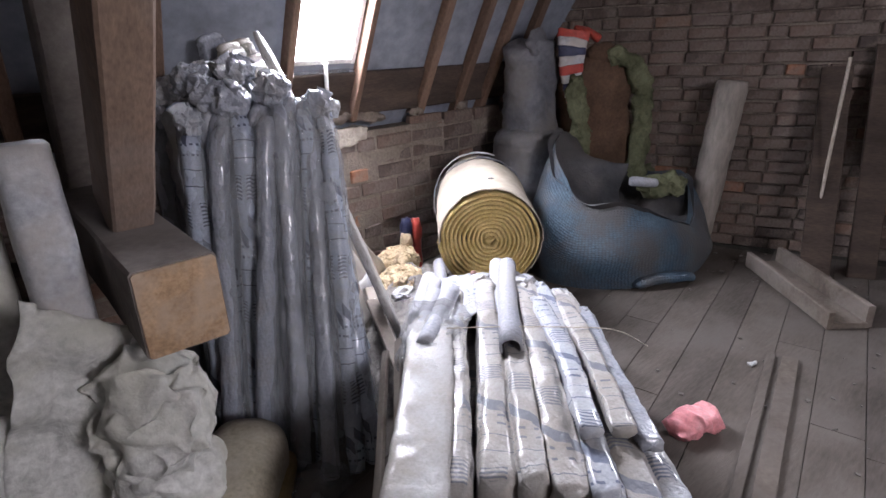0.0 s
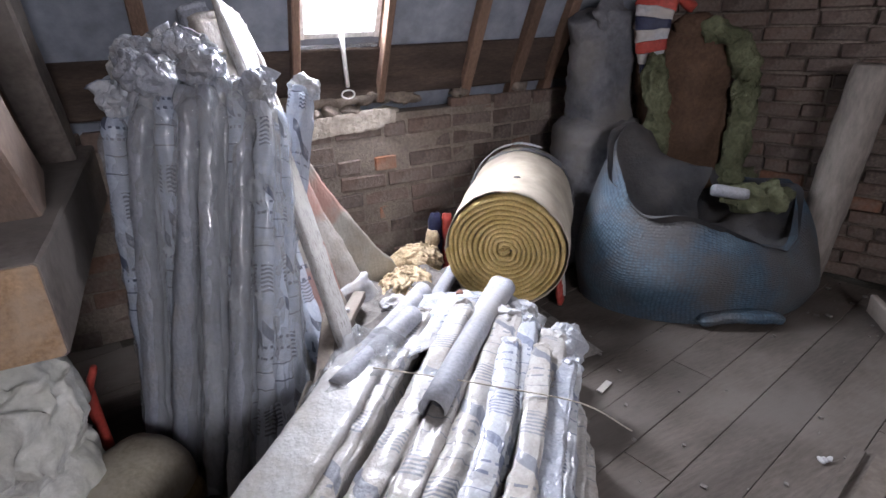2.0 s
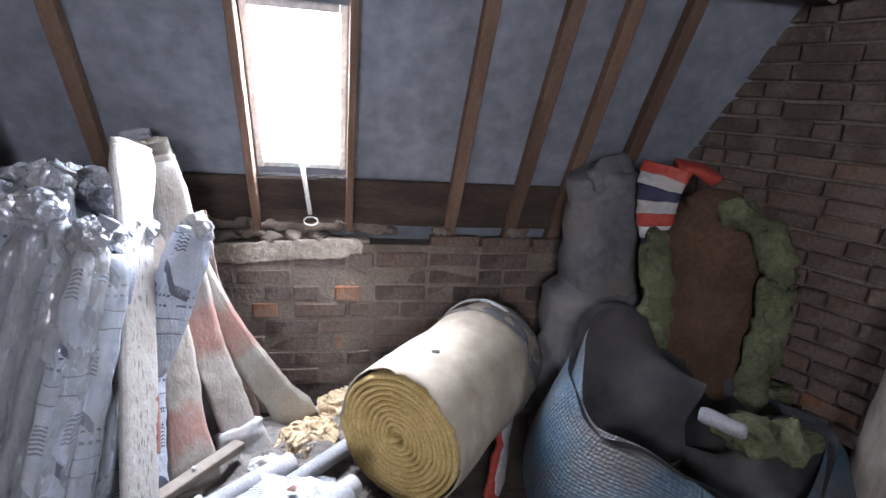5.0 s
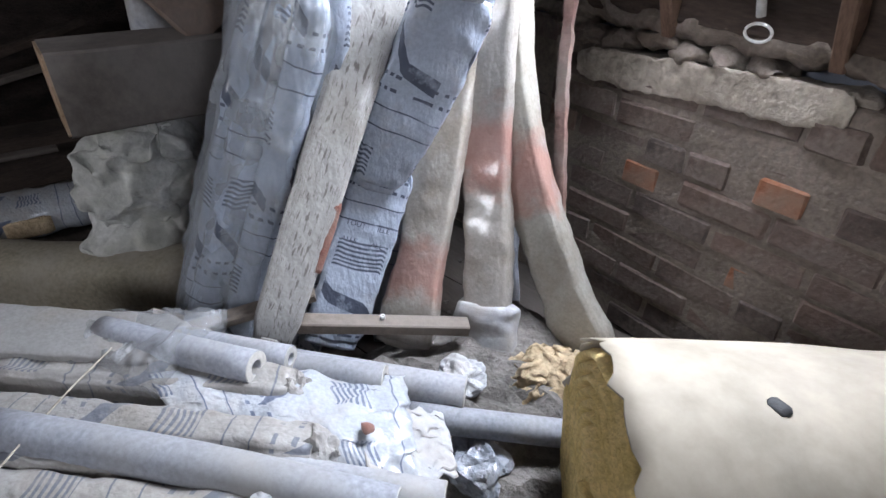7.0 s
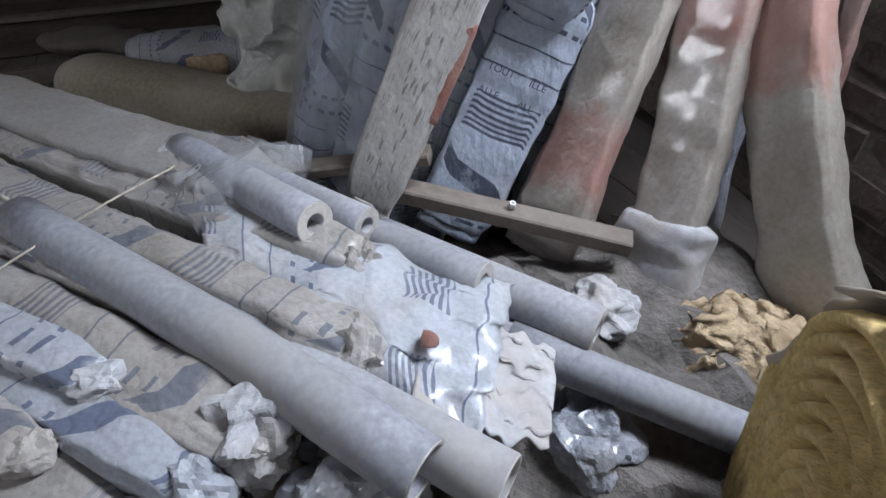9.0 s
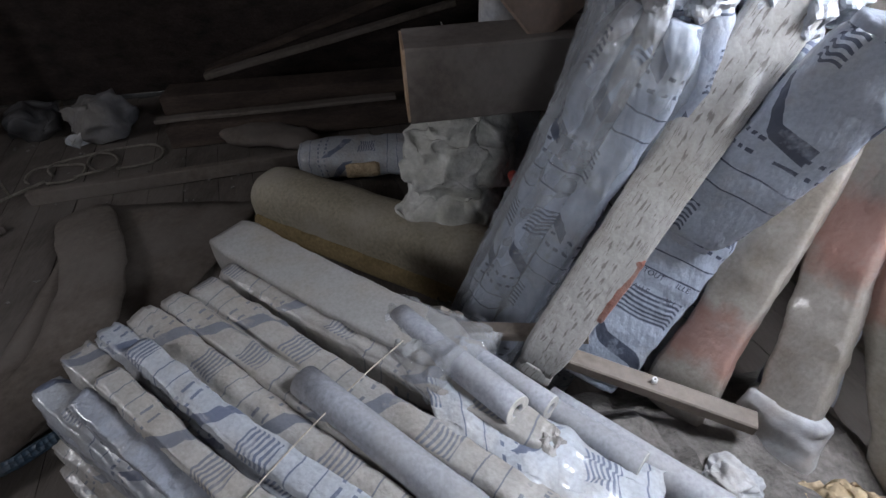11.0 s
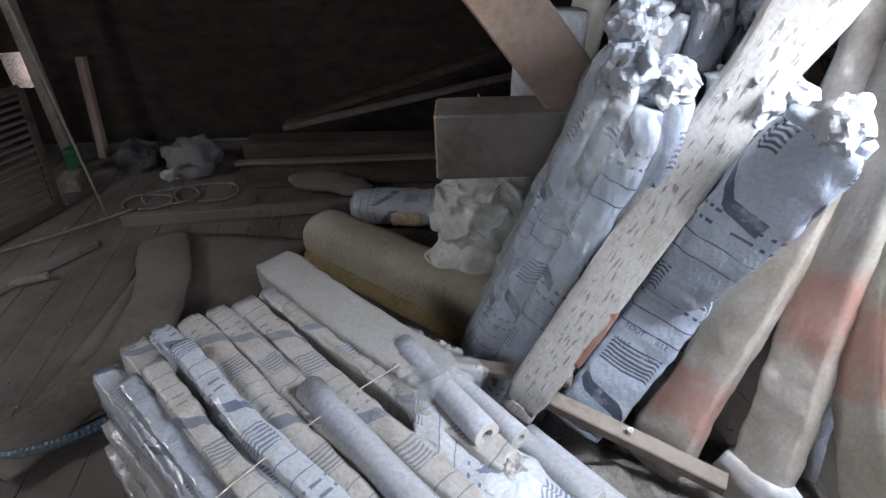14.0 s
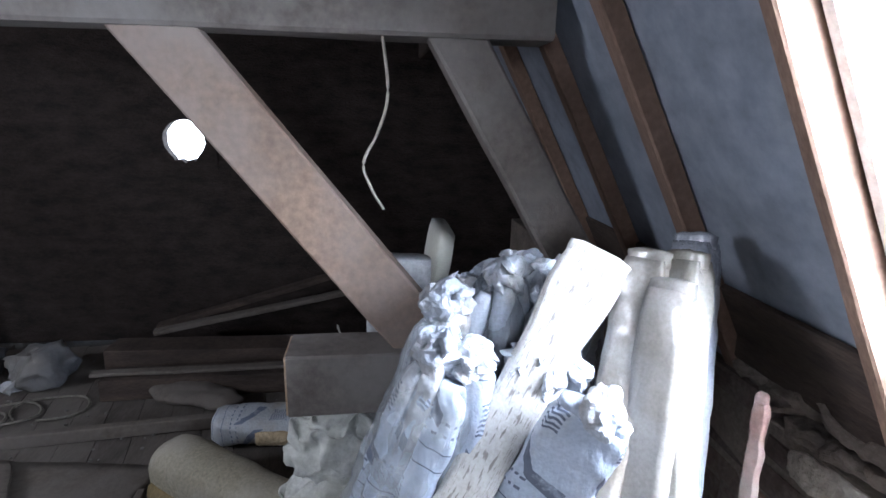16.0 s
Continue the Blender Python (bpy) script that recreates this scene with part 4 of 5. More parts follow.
ax = (Vector((0.985, 2.16, 0.58)) - Vector((1.025, 1.97, 0.19))).normalized()
for word, t, s in (("TOUT", 0.66, -0.03), ("ILLE", 0.66, 0.035), ("ALLE", 0.57, -0.035), ("ALL", 0.57, 0.03)):
    n_ = Vector(UPP).normalized()
    side = ax.cross(n_).normalized()
    c = Vector((1.025, 1.97, 0.19)).lerp(Vector((0.985, 2.16, 0.58)), t)
    writing(word, c + n_ * 0.0265 - side * s * -1.0, n_ - ax * n_.dot(ax), ax, 0.017, pr1)

# ---- the heap on the floor ----
bm = bmesh.new()
gx, gy = 30, 26
vs = []
for i in range(gx + 1):
    col = []
    for j in range(gy + 1):
        u, v = i / gx, j / gy
        x, y = 0.95 + 1.05 * u, 1.78 + 0.80 * v
        edge = min(u, 1 - u, v * 1.2, 1 - v) * 5
        h = 0.20 * min(1, max(0, edge)) + 0.05 * noise.noise(Vector((x * 9, y * 9, 1))) * min(1, max(0, edge)) + 0.022 * noise.noise(Vector((x * 30, y * 30, 4)))
        col.append(bm.verts.new((x, y, max(0.004, h * (1 - 0.45 * max(0, u - 0.55) / 0.45)))))
    vs.append(col)
for i in range(gx):
    for j in range(gy):
        bm.faces.new((vs[i][j], vs[i + 1][j], vs[i + 1][j + 1], vs[i][j + 1]))
tagged(part("rubble_heap", bm, M_DEBRIS), "grey heap of dust, scraps and torn packaging", "rubble", kind="stuff")

GROUP = "dusty packs piled on the floor"


def pile_item(p0, p1, w, h, mat, label, seed, sag=0.0, crumple=0.0048):
    a, b_ = Vector(p0), Vector(p1)
    mid = a.lerp(b_, 0.5) + Vector((0.01 * math.sin(seed), 0.012 * math.cos(seed * 1.7), -sag))
    th = thing("tube_pack", a, label, "tube pack", GROUP)
    bm = bmesh.new()
    strip(bm, [a, mid, b_], w, h, (0, 0, 1), 60, 30, 10.0 if mat is M_CHANNEL else 4.2, (0.9, 0.75), crumple, 22, seed, lambda t: (1 + (0.01 if mat is M_CHANNEL else 0.025) * math.sin(t * 7 + seed), 1 + (0.01 if mat is M_CHANNEL else 0.025) * math.sin(t * 8 + seed * 2)), seed * 0.13, 0.03 if mat is M_CHANNEL else 0.20)
    skin = part("film", bm, mat, th)
    dd = (b_ - a).normalized()
    bm = bmesh.new()
    wad(bm, b_ + dd * 0.004, w * 0.52, w * 0.46, h * 0.50, seed, seed * 17, 4)
    part("torn_end", bm, M_LEAF if int(seed) % 3 == 0 else mat, skin, "crumpled torn end of the film")
    return th


M_CHANNEL = film("pale_dusty_wrapping", (0.27, 0.262, 0.258), (0.26, 0.235, 0.21), 0.5, 0.5, None, 0.12, 0.3)
top = [((0.70, 1.135, 0.330), (1.28, 1.775, 0.355), 0.075, M_PILEBAG), ((0.765, 1.085, 0.340), (1.41, 1.755, 0.352), 0.085, M_PILEBAG), ((0.81, 1.03, 0.352), (1.455, 1.70, 0.354), 0.068, M_PILEBAG),
       ((0.85, 0.97, 0.345), (1.49, 1.645, 0.350), 0.085, M_PILEBAG), ((0.885, 0.915, 0.343), (1.52, 1.59, 0.347), 0.068, M_PRINTPALE), ((0.925, 0.86, 0.330), (1.545, 1.52, 0.332), 0.09, M_PILEBAG), ((0.975, 0.80, 0.295), (1.55, 1.45, 0.292), 0.075, M_PRINTPALE)]
for i, (a, b_, w, mt) in enumerate(top):
    pile_item(a, b_, w, 0.085, mt, "dusty plastic pack of tubes on top of the pile", 31 + i)
for layer, z, z1 in ((0, 0.255, 0.25), (1, 0.155, 0.15), (2, 0.055, 0.05)):
    for i in range(7):
        q = i + 0.3 * layer
        a = (0.715 + 0.044 * q, 1.15 - 0.058 * q, z - 0.02 * (z > 0.1))
        b_ = (1.255 + 0.047 * q, 1.81 - 0.060 * q, z1)
        pile_item(a, b_, 0.085, 0.102, M_PILEBAG if (i + layer) % 3 else M_GREYBAG, "dusty plastic pack of tubes low in the pile", 50 + layer * 10 + i)
# fine strips and folds along the pile
for i, (a, b_, mt) in enumerate((((0.98, 1.02, 0.405), (1.40, 1.50, 0.388), M_PRINTPALE), ((1.04, 0.98, 0.395), (1.46, 1.45, 0.378), M_PILEBAG), ((1.07, 0.93, 0.375), (1.50, 1.40, 0.35), M_GREYBAG))):
    pile_item(a, b_, 0.055, 0.035, mt, "thin folded film strip on the pile", 90 + i)

chan = pile_item((0.575, 1.115, 0.342), (1.075, 1.65, 0.350), 0.13, 0.105, M_CHANNEL, "large pale wrapped channel at the pile's edge", 101, 0, 0.003)
for i in range(3):
    pile_item((0.59 + 0.012 * i, 1.14, 0.05 + 0.098 * i), (1.07 + 0.012 * i, 1.66 + 0.01 * i, 0.045 + 0.095 * i), 0.105, 0.10, M_PILEBAG, "dusty pack supporting the pale channel", 103 + i)
# rough laths leaning along the channel's outer side
for k, (a, b_, w) in enumerate((((0.555, 1.175, 0.006), (0.95, 1.645, 0.375), 0.034), ((0.52, 1.20, 0.006), (0.92, 1.68, 0.33), 0.026), ((0.60, 1.33, 0.006), (0.95, 1.72, 0.30), 0.022))):
    bm = bmesh.new()
    timber(bm, a, b_, w, 0.012, (-0.55, 0.5, 0.6), 0.002, 0.004, 10, k * 3.0)
    tagged(part("lath", bm, M_BATTEN), "rough dusty brown lath leaning beside the pale channel", "lath", "laths beside the channel")
bm = bmesh.new()
strip(bm, [(0.93, 1.50, 0.35), (1.03, 1.60, 0.365), (1.12, 1.66, 0.40)], 0.16, 0.085, (0, 0, 1), 26, 26, 2.5, (0.9, 1.0), 0.014, 26, 6, lambda t: (1 + 0.25 * t, 1))
slv = part("clear_sleeve", bm, M_MILKY)
tagged(slv, "torn clear plastic sleeve on the pipes", "plastic sleeve")


def grey_pipe(pts, r, label, wall=0.55):
    th = thing("foam_tube", Vector(pts[0]), label, "foam tube", "grey foam tubes")
    bm = bmesh.new()
    pipe(bm, pts, r, r * wall, 8, 20)
    tube = part("tube", bm, M_TUBE, th)
    e = Vector(pts[-1])
    dd = (e - Vector(pts[-2])).normalized()
    bm = bmesh.new()
    pipe(bm, [e - dd * 0.004, e + dd * 0.0015], r * 0.97, r * (wall - 0.05), 2, 20)
    part("cut_end", bm, M_WHITESTRIP, tube, "paler cut foam end")
    # near-solid dark plug set back in the tube for its inner shade
    bm = bmesh.new()
    pipe(bm, [e - dd * 0.07, e - dd * 0.045], r * (0.99 - wall), r * (0.98 - wall), 2, 14)
    part("bore", bm, M_BORESHADE, tube, "dark plug standing for the shade in the bore")
    return th


grey_pipe([(0.96, 1.545, 0.385), (1.10, 1.64, 0.395), (1.235, 1.735, 0.405)], 0.029, "grey foam tube poking from a clear sleeve")
grey_pipe([(0.98, 1.60, 0.37), (1.22, 1.80, 0.375)], 0.025, "shorter grey foam tube beside the other")
grey_pipe([(1.06, 1.68, 0.33), (1.33, 1.93, 0.335)], 0.028, "grey foam tube along the batten")
grey_pipe([(1.15, 1.82, 0.29), (1.41, 2.06, 0.285)], 0.034, "thick grey tube stub on the heap")
grey_pipe([(1.27, 1.86, 0.27), (1.42, 1.98, 0.265)], 0.026, "short grey tube stub in the rubble")
grey_pipe([(1.11, 1.36, 0.40), (1.36, 1.60, 0.393), (1.575, 1.795, 0.375)], 0.032, "long bare grey foam tube over the pile", 0.16)
grey_pipe([(1.26, 1.54, 0.36), (1.595, 1.865, 0.35)], 0.031, "second grey foam tube beside the first", 0.16)
grey_pipe([(1.38, 1.95, 0.27), (1.64, 2.27, 0.225)], 0.027, "pale grey tube running under the wool roll")

batten = thing("batten", (1.05, 1.84, 0.27), "raw wooden batten lying on the tubes", "batten")
bm = bmesh.new()
timber(bm, (1.03, 1.855, 0.30), (1.23, 2.22, 0.245), 0.042, 0.028, (0, 0, 1), 0.003, 0.002, 6, 3)
part("wood", bm, M_BATTEN, batten)
bm = bmesh.new()
pipe(bm, [(1.135, 2.046, 0.288), (1.136, 2.047, 0.299)], 0.006, 0.003, 2, 8)
part("nail_head", bm, M_METAL, batten, "bright nail head")
bm = bmesh.new()
timber(bm, (0.93, 1.62, 0.30), (1.05, 1.93, 0.36), 0.04, 0.02, (0, 0, 1), 0.003, 0.002, 6, 7)
tagged(part("lath", bm, M_BATTEN), "thin dusty lath beside the pile", "lath")


def crumpled_sheet(name, corners, mat, label, category, seed, n=22, amp=0.02, thick=0.003, sag=0.0, fold=0.25):
    """A crumpled sheet over four corners, in order round it."""
    a, b_, c, d = [Vector(p) for p in corners]
    nrm = (b_ - a).cross(d - a).normalized()
    bm = bmesh.new()
    uv = bm.loops.layers.uv.verify()
    vs = []
    for i in range(n + 1):
        row = []
        for j in range(n + 1):
            u, v = i / n, j / n
            p = a.lerp(b_, u).lerp(d.lerp(c, u), v)
            near = noise.voronoi(p * 9 + Vector((seed, 0, 0)))[0]
            k = 0.8 * noise.noise(p * 9 + Vector((seed, 0, 0))) - fold * (near[1] - near[0]) + 0.35 * abs(noise.noise(p * 26 + Vector((0, seed, 0))))
            e = 0.02 * noise.noise(Vector((u * 9, v * 9, seed)))
            row.append(bm.verts.new(p + nrm * (amp * k + sag * math.sin(u * math.pi) * math.sin(v * math.pi)) + (b_ - a).normalized() * e))
        vs.append(row)
    W, H = (b_ - a).length, (d - a).length
    for i in range(n):
        for j in range(n):
            f = bm.faces.new((vs[i][j], vs[i + 1][j], vs[i + 1][j + 1], vs[i][j + 1]))
            f.smooth = True
            for lp, (x, y) in zip(f.loops, ((i, j), (i + 1, j), (i + 1, j + 1), (i, j + 1))):
                lp[uv].uv = (x / n * W, y / n * H + seed * 0.1)
    ob = part(name, bm, mat)
    ob.modifiers.new("thick", "SOLIDIFY").thickness = thick
    return tagged(ob, label, category)


crumpled_sheet("printed_sheet", [(1.10, 1.58, 0.385), (1.30, 1.60, 0.375), (1.54, 1.86, 0.345), (1.34, 1.97, 0.33)], M_PRINTPALE, "crumpled pale printed plastic sheet on the tubes", "plastic sheet", 3, 48, 0.022, 0.003, 0.02, 0.9)
crumpled_sheet("printed_sheet", [(1.36, 1.86, 0.35), (1.50, 1.80, 0.37), (1.55, 1.93, 0.30), (1.42, 2.00, 0.29)], M_LEAF, "torn white film end over the tubes", "plastic sheet", 5, 36, 0.022, fold=0.9)
bm = bmesh.new()
blob(bm, (1.435, 1.835, 0.378), 0.013, 0.010, 0.004, 0.005, 60, 2, 2)
tagged(part("orange_scrap", bm, M_RED), "small orange scrap on the printed sheet", "scrap")
for k, (c, s, mt, lb) in enumerate((((1.66, 1.83, 0.20), (0.09, 0.07, 0.07), M_LEAF, "crumpled white wrapper beside the tubes"), ((1.70, 1.74, 0.14), (0.07, 0.08, 0.06), M_PRINTPALE, "crumpled printed wrapper on the floor"), ((1.58, 1.66, 0.26), (0.06, 0.05, 0.05), M_LEAF, "crumpled white film at the pile's end"),
                                     ((1.72, 1.86, 0.12), (0.035, 0.03, 0.025), M_BLUE, "crumpled bright blue wrapper"), ((1.50, 2.02, 0.20), (0.07, 0.06, 0.045), M_GREYBAG, "crumpled grey film in the heap"), ((1.33, 2.12, 0.22), (0.06, 0.06, 0.04), M_LEAF, "torn white paper in the heap"), ((1.62, 2.02, 0.16), (0.05, 0.05, 0.04), M_DEBRIS, "grey lump of dust and fluff"), ((1.56, 1.73, 0.31), (0.085, 0.06, 0.06), M_PRINTPALE, "crumpled printed film over tube ends"), ((1.46, 1.66, 0.37), (0.07, 0.05, 0.035), M_LEAF, "torn white film on the packs"), ((1.67, 1.62, 0.22), (0.08, 0.07, 0.08), M_PRINTPALE, "crumpled printed film at the pile's foot"), ((1.70, 1.95, 0.12), (0.06, 0.05, 0.05), M_LEAF, "torn white wrapper under the roll"))):
    bm = bmesh.new()
    wad(bm, c, *s, k * 1.7, k * 40)
    tagged(part("crumpled_wrapper", bm, mt), lb, "wrapper", "torn wrappers")
bm = bmesh.new()
blob(bm, (1.45, 2.32, 0.17), 0.13, 0.10, 0.07, 0.02, 44, 3, 5, 30)
tagged(part("wool_scrap", bm, M_FLUFF), "loose tuft of pale yellow mineral wool", "wool", "wool scraps")
bm = bmesh.new()
blob(bm, (1.58, 2.52, 0.16), 0.13, 0.09, 0.09, 0.02, 44, 8, 5, 10)
tagged(part("wool_scrap", bm, M_FLUFF), "loose tuft of yellow wool by the wall", "wool", "wool scraps")
for c, mt, k in (((1.74, 2.64, 0.30), M_NAVY, 1), ((1.80, 2.64, 0.29), M_REDBAG, 2), ((1.70, 2.60, 0.24), M_FLUFF, 3)):
    bm = bmesh.new()
    strip(bm, [(c[0], c[1], 0.02), (c[0] + 0.01, c[1] + 0.01, c[2] + 0.03)], 0.06, 0.05, (0, -1, 0), 10, 12, 2.4, (0.7, 0.7), 0.012, 20, k)
    tagged(part("packaging", bm, mt), "crumpled coloured packaging by the brick wall", "packaging", "coloured packaging")

bm = bmesh.new()
pipe(bm, [(1.05, 1.55, 0.41), (1.14, 1.46, 0.415), (1.27, 1.34, 0.412), (1.40, 1.23, 0.395), (1.49, 1.17, 0.33)], 0.0016, 0.0006, 30, 6)
tagged(part("tie_cord", bm, M_ROPE), "thin cord tied across the pile", "cord")

# ---- sacks in the corner ----
sack = thing("woven_sack", (2.72, 1.98, 0), "large blue woven sack slumped open with dark lining", "sack")
SM = pose(2.70, 1.99, 0, 0, 0, -24)


def rim(a):
    return 0.47 + 0.20 * max(0, math.cos(a - 2.3)) ** 1.2 + 0.05 * math.sin(3 * a + 1) - 0.06 * max(0, math.cos(a + 0.4)) - 0.11 * max(0, math.cos(a + 1.4))


bm = bmesh.new()
uv = bm.loops.layers.uv.verify()
NN, NH = 64, 22
rows = []
for i in range(NH + 1):
    t = i / NH
    row = []
    for j in range(NN):
        a = 2 * math.pi * j / NN
        bul = 1.0 + 0.10 * math.sin(t * math.pi) - 0.22 * t ** 2
        x, y, z = 0.50 * bul * math.cos(a), 0.33 * bul * math.sin(a), rim(a) * t
        k = noise.noise_vector(Vector((x * 5, y * 5, z * 5))) * 0.035 * min(1, t * 5)
        row.append(bm.verts.new(SM @ (Vector((x, y, z)) + k)))
    rows.append(row)
for i in range(NH):
    for j in range(NN):
        f = bm.faces.new((rows[i][j], rows[i][(j + 1) % NN], rows[i + 1][(j + 1) % NN], rows[i + 1][j]))
        f.smooth = True
        for lp, (u, v) in zip(f.loops, ((j, i), (j + 1, i), (j + 1, i + 1), (j, i + 1))):
            lp[uv].uv = (u / NN * 2.6, v / NH * 0.6)
part("weave", bm, M_BLUESACK, sack)
bm = bmesh.new()
rows = []
for i in range(15):
    t = i / 14
    row = []
    for j in range(NN):
        a = 2 * math.pi * j / NN
        bul = 0.86 * (1 - t) ** 0.6 + 0.001
        x, y, z = 0.485 * bul * math.cos(a), 0.32 * bul * math.sin(a), rim(a) * 1.0 - 0.005 - 0.16 * math.sin(t * math.pi / 2)
        k = noise.noise_vector(Vector((x * 7, y * 7, z * 7))) * 0.035
        row.append(bm.verts.new(SM @ (Vector((x, y, z)) + k)))
    rows.append(row)
for a, b_ in zip(rows, rows[1:]):
    for j in range(NN):
        f = bm.faces.new((a[j], a[(j + 1) % NN], b_[(j + 1) % NN], b_[j]))
        f.smooth = True
part("lining", bm, M_DARKSACK, sack, "dark plastic lining")
bm = bmesh.new()
strip(bm, [(2.44, 1.74, 0.03), (2.58, 1.66, 0.05), (2.74, 1.58, 0.03)], 0.07, 0.05, (0, 0, 1), 16, 12, 2.2, (0.3, 0.3), 0.006)
part("turned_hem", bm, M_BLUESACK, sack, "pale turned-up hem on the floor")
bm = bmesh.new()
strip(bm, [(2.68, 1.95, 0.47), (2.78, 1.85, 0.46)], 0.05, 0.05, (0, 0, 1), 10, 12, 2, (0.8, 0.8), 0.004)
tagged(part("grey_tube_stub", bm, M_TUBE), "short grey tube stub lying in the sack", "foam tube")
for k, (p0, p1, w, h, mt, lb) in enumerate((((2.56, 2.50, 0.0), (2.57, 2.53, 0.72), 0.44, 0.34, M_GREYSACK, "slumped dusty grey plastic sack against the wall"), ((2.56, 2.52, 0.66), (2.55, 2.53, 1.17), 0.30, 0.26, M_GREYSACK, "dark grey plastic sack stacked on another"))):
    bm = bmesh.new()
    strip(bm, [p0, p1], w, h, (0, -1, 0), 36, 32, 2.2, (0.85, 0.5), 0.03, 8, 40 + k)
    gs = thing("grey_sack", p0, lb, "sack", "grey sacks")
    part("body", bm, mt, gs)
    bm = bmesh.new()
    strip(bm, [Vector(p1) - Vector((0.1, 0.1, 0.05)), Vector(p1) + Vector((0.0, -0.06, 0.0)), Vector(p1) + Vector((0.10, -0.03, -0.06))], 0.12, 0.05, (0, -1, 0.5), 16, 14, 2, (0.6, 0.6), 0.02, 16, k)
    part("folded_neck", bm, mt, gs, "folded sack mouth")
bm = bmesh.new()
strip(bm, [(2.86, 2.30, 0.0), (2.88, 2.31, 0.55), (2.84, 2.34, 1.10)], 0.40, 0.28, (-0.6, -0.8, 0), 36, 32, 2.2, (0.9, 0.5), 0.035, 8, 47)
bs = thing("brown_sack", (2.86, 2.30, 0), "tall dark brown sack of insulation", "sack")
part("body", bm, M_BROWNSACK, bs)
bm = bmesh.new()
strip(bm, [(2.74, 2.28, 1.06), (2.84, 2.24, 1.10), (2.95, 2.27, 1.04)], 0.10, 0.06, (0, -1, 0.5), 16, 14, 2, (0.5, 0.5), 0.02, 16, 9)
part("rolled_mouth", bm, M_BROWNSACK, bs, "rolled sack mouth")
for k, (c, s) in enumerate((((2.68, 2.24, 0.0), (0.05, 0.05, 0.98)), ((3.08, 2.06, 0.0), (0.09, 0.09, 0.45)))):
    bm = bmesh.new()
    strip(bm, [c, (c[0] + 0.02, c[1] + 0.03, s[2] * 0.5), (c[0] - 0.03, c[1] + 0.06, s[2])], s[0] * 2, s[1] * 2, (0, -1, 0), 40, 26, 2, (0.9, 0.5), 0.045, 13, 60 + k)
    tagged(part("wool_batt", bm, M_MOSS), "ragged greenish mineral wool bulging beside the sack", "wool", "greenish wool")
bm = bmesh.new()
strip(bm, [(2.82, 2.22, 1.07), (2.92, 2.15, 1.05), (2.985, 2.10, 0.93), (3.0, 2.09, 0.74), (2.99, 2.10, 0.45), (2.985, 2.11, 0.02)], 0.10, 0.08, (-0.7, -0.6, 0), 60, 24, 2, (0.5, 0.9), 0.035, 15, 61)
tagged(part("wool_batt", bm, M_MOSS), "ragged greenish mineral wool spilling round the brown sack", "wool", "greenish wool")
bm = bmesh.new()
blob(bm, (2.88, 1.88, 0.42), 0.16, 0.07, 0.05, 0.04, 16, 5, 4, -20)
tagged(part("wool_tuft", bm, M_MOSS), "greenish wool tuft lying in the sack", "wool", "greenish wool")
flag = thing("striped_bag", (2.66, 2.36, 1.15), "striped red, white and navy plastic bag draped over sacks", "bag")
fp = [Vector(p) for p in ((2.665, 2.33, 1.205), (2.645, 2.325, 1.12), (2.65, 2.325, 1.02), (2.675, 2.33, 0.93), (2.70, 2.335, 0.85))]
fs = spine(fp, 27)
for k in range(9):
    bm = bmesh.new()
    strip(bm, fs[3 * k : 3 * k + 4], 0.165 - 0.010 * k, 0.045, (-0.6, -0.8, 0.2), 8, 20, 3.0, (1, 1), 0.007, 16, 2)
    part("stripe", bm, (M_REDBAG, M_LEAF, M_NAVY, M_LEAF)[k % 4], flag)
bm = bmesh.new()
strip(bm, [(2.70, 2.335, 1.205), (2.78, 2.32, 1.20), (2.86, 2.31, 1.165)], 0.07, 0.04, (-0.3, -0.4, 1), 16, 14, 2.4, (0.9, 0.6), 0.012, 18, 5)
part("folded_mouth", bm, M_REDBAG, flag, "red folded mouth of the bag")

# ---- right side: log, trough, planks, floor clutter ----
bm = bmesh.new()
strip(bm, [(3.20, 1.80, 0.0), (3.205, 1.76, 0.46), (3.215, 1.725, 0.94)], 0.16, 0.16, (0, -1, 0), 24, 24, 2, (0.97, 0.92), 0.006, 10, 3)
tagged(part("round_post", bm, M_LOG), "dusty round timber post leaning at the gable", "post")
tr = thing("timber_trough", (2.9, 1.05, 0), "dusty wooden trough of boards lying on the floor", "trough")
td = (Vector((3.28, 1.52, 0)) - Vector((2.88, 1.02, 0))).normalized()
tn = Vector((td.y, -td.x, 0))
for o, z, w, h, nm in ((0.08, 0.012, 0.17, 0.024, "bottom_board"), (0.0, 0.04, 0.025, 0.08, "side_board"), (0.165, 0.05, 0.03, 0.10, "side_board")):
    bm = bmesh.new()
    timber(bm, Vector((2.66, 0.97, z)) + tn * o, Vector((3.13, 1.47, z)) + tn * o, w, h, (0, 0, 1), 0.004, 0.004, 8, o)
    part(nm, bm, M_BATTEN, tr)
for k, (a, b_, w) in enumerate((((3.20, 1.18, 0.0), (3.46, 1.34, 1.0), 0.13), ((3.35, 1.02, 0.0), (3.55, 1.16, 1.1), 0.12))):
    bm = bmesh.new()
    timber(bm, a, b_, w, 0.03, (-1, -0.4, 0), 0.004, 0.004, 8, k)
    tagged(part("dark_plank", bm, M_DARKWOOD), "dark old plank leaning on the gable", "plank", "planks leaning on the gable")
bm = bmesh.new()
pipe(bm, [(3.30, 1.24, 0.0), (3.29, 1.25, 0.5), (3.31, 1.26, 1.05)], 0.008, 0.003, 12, 8)
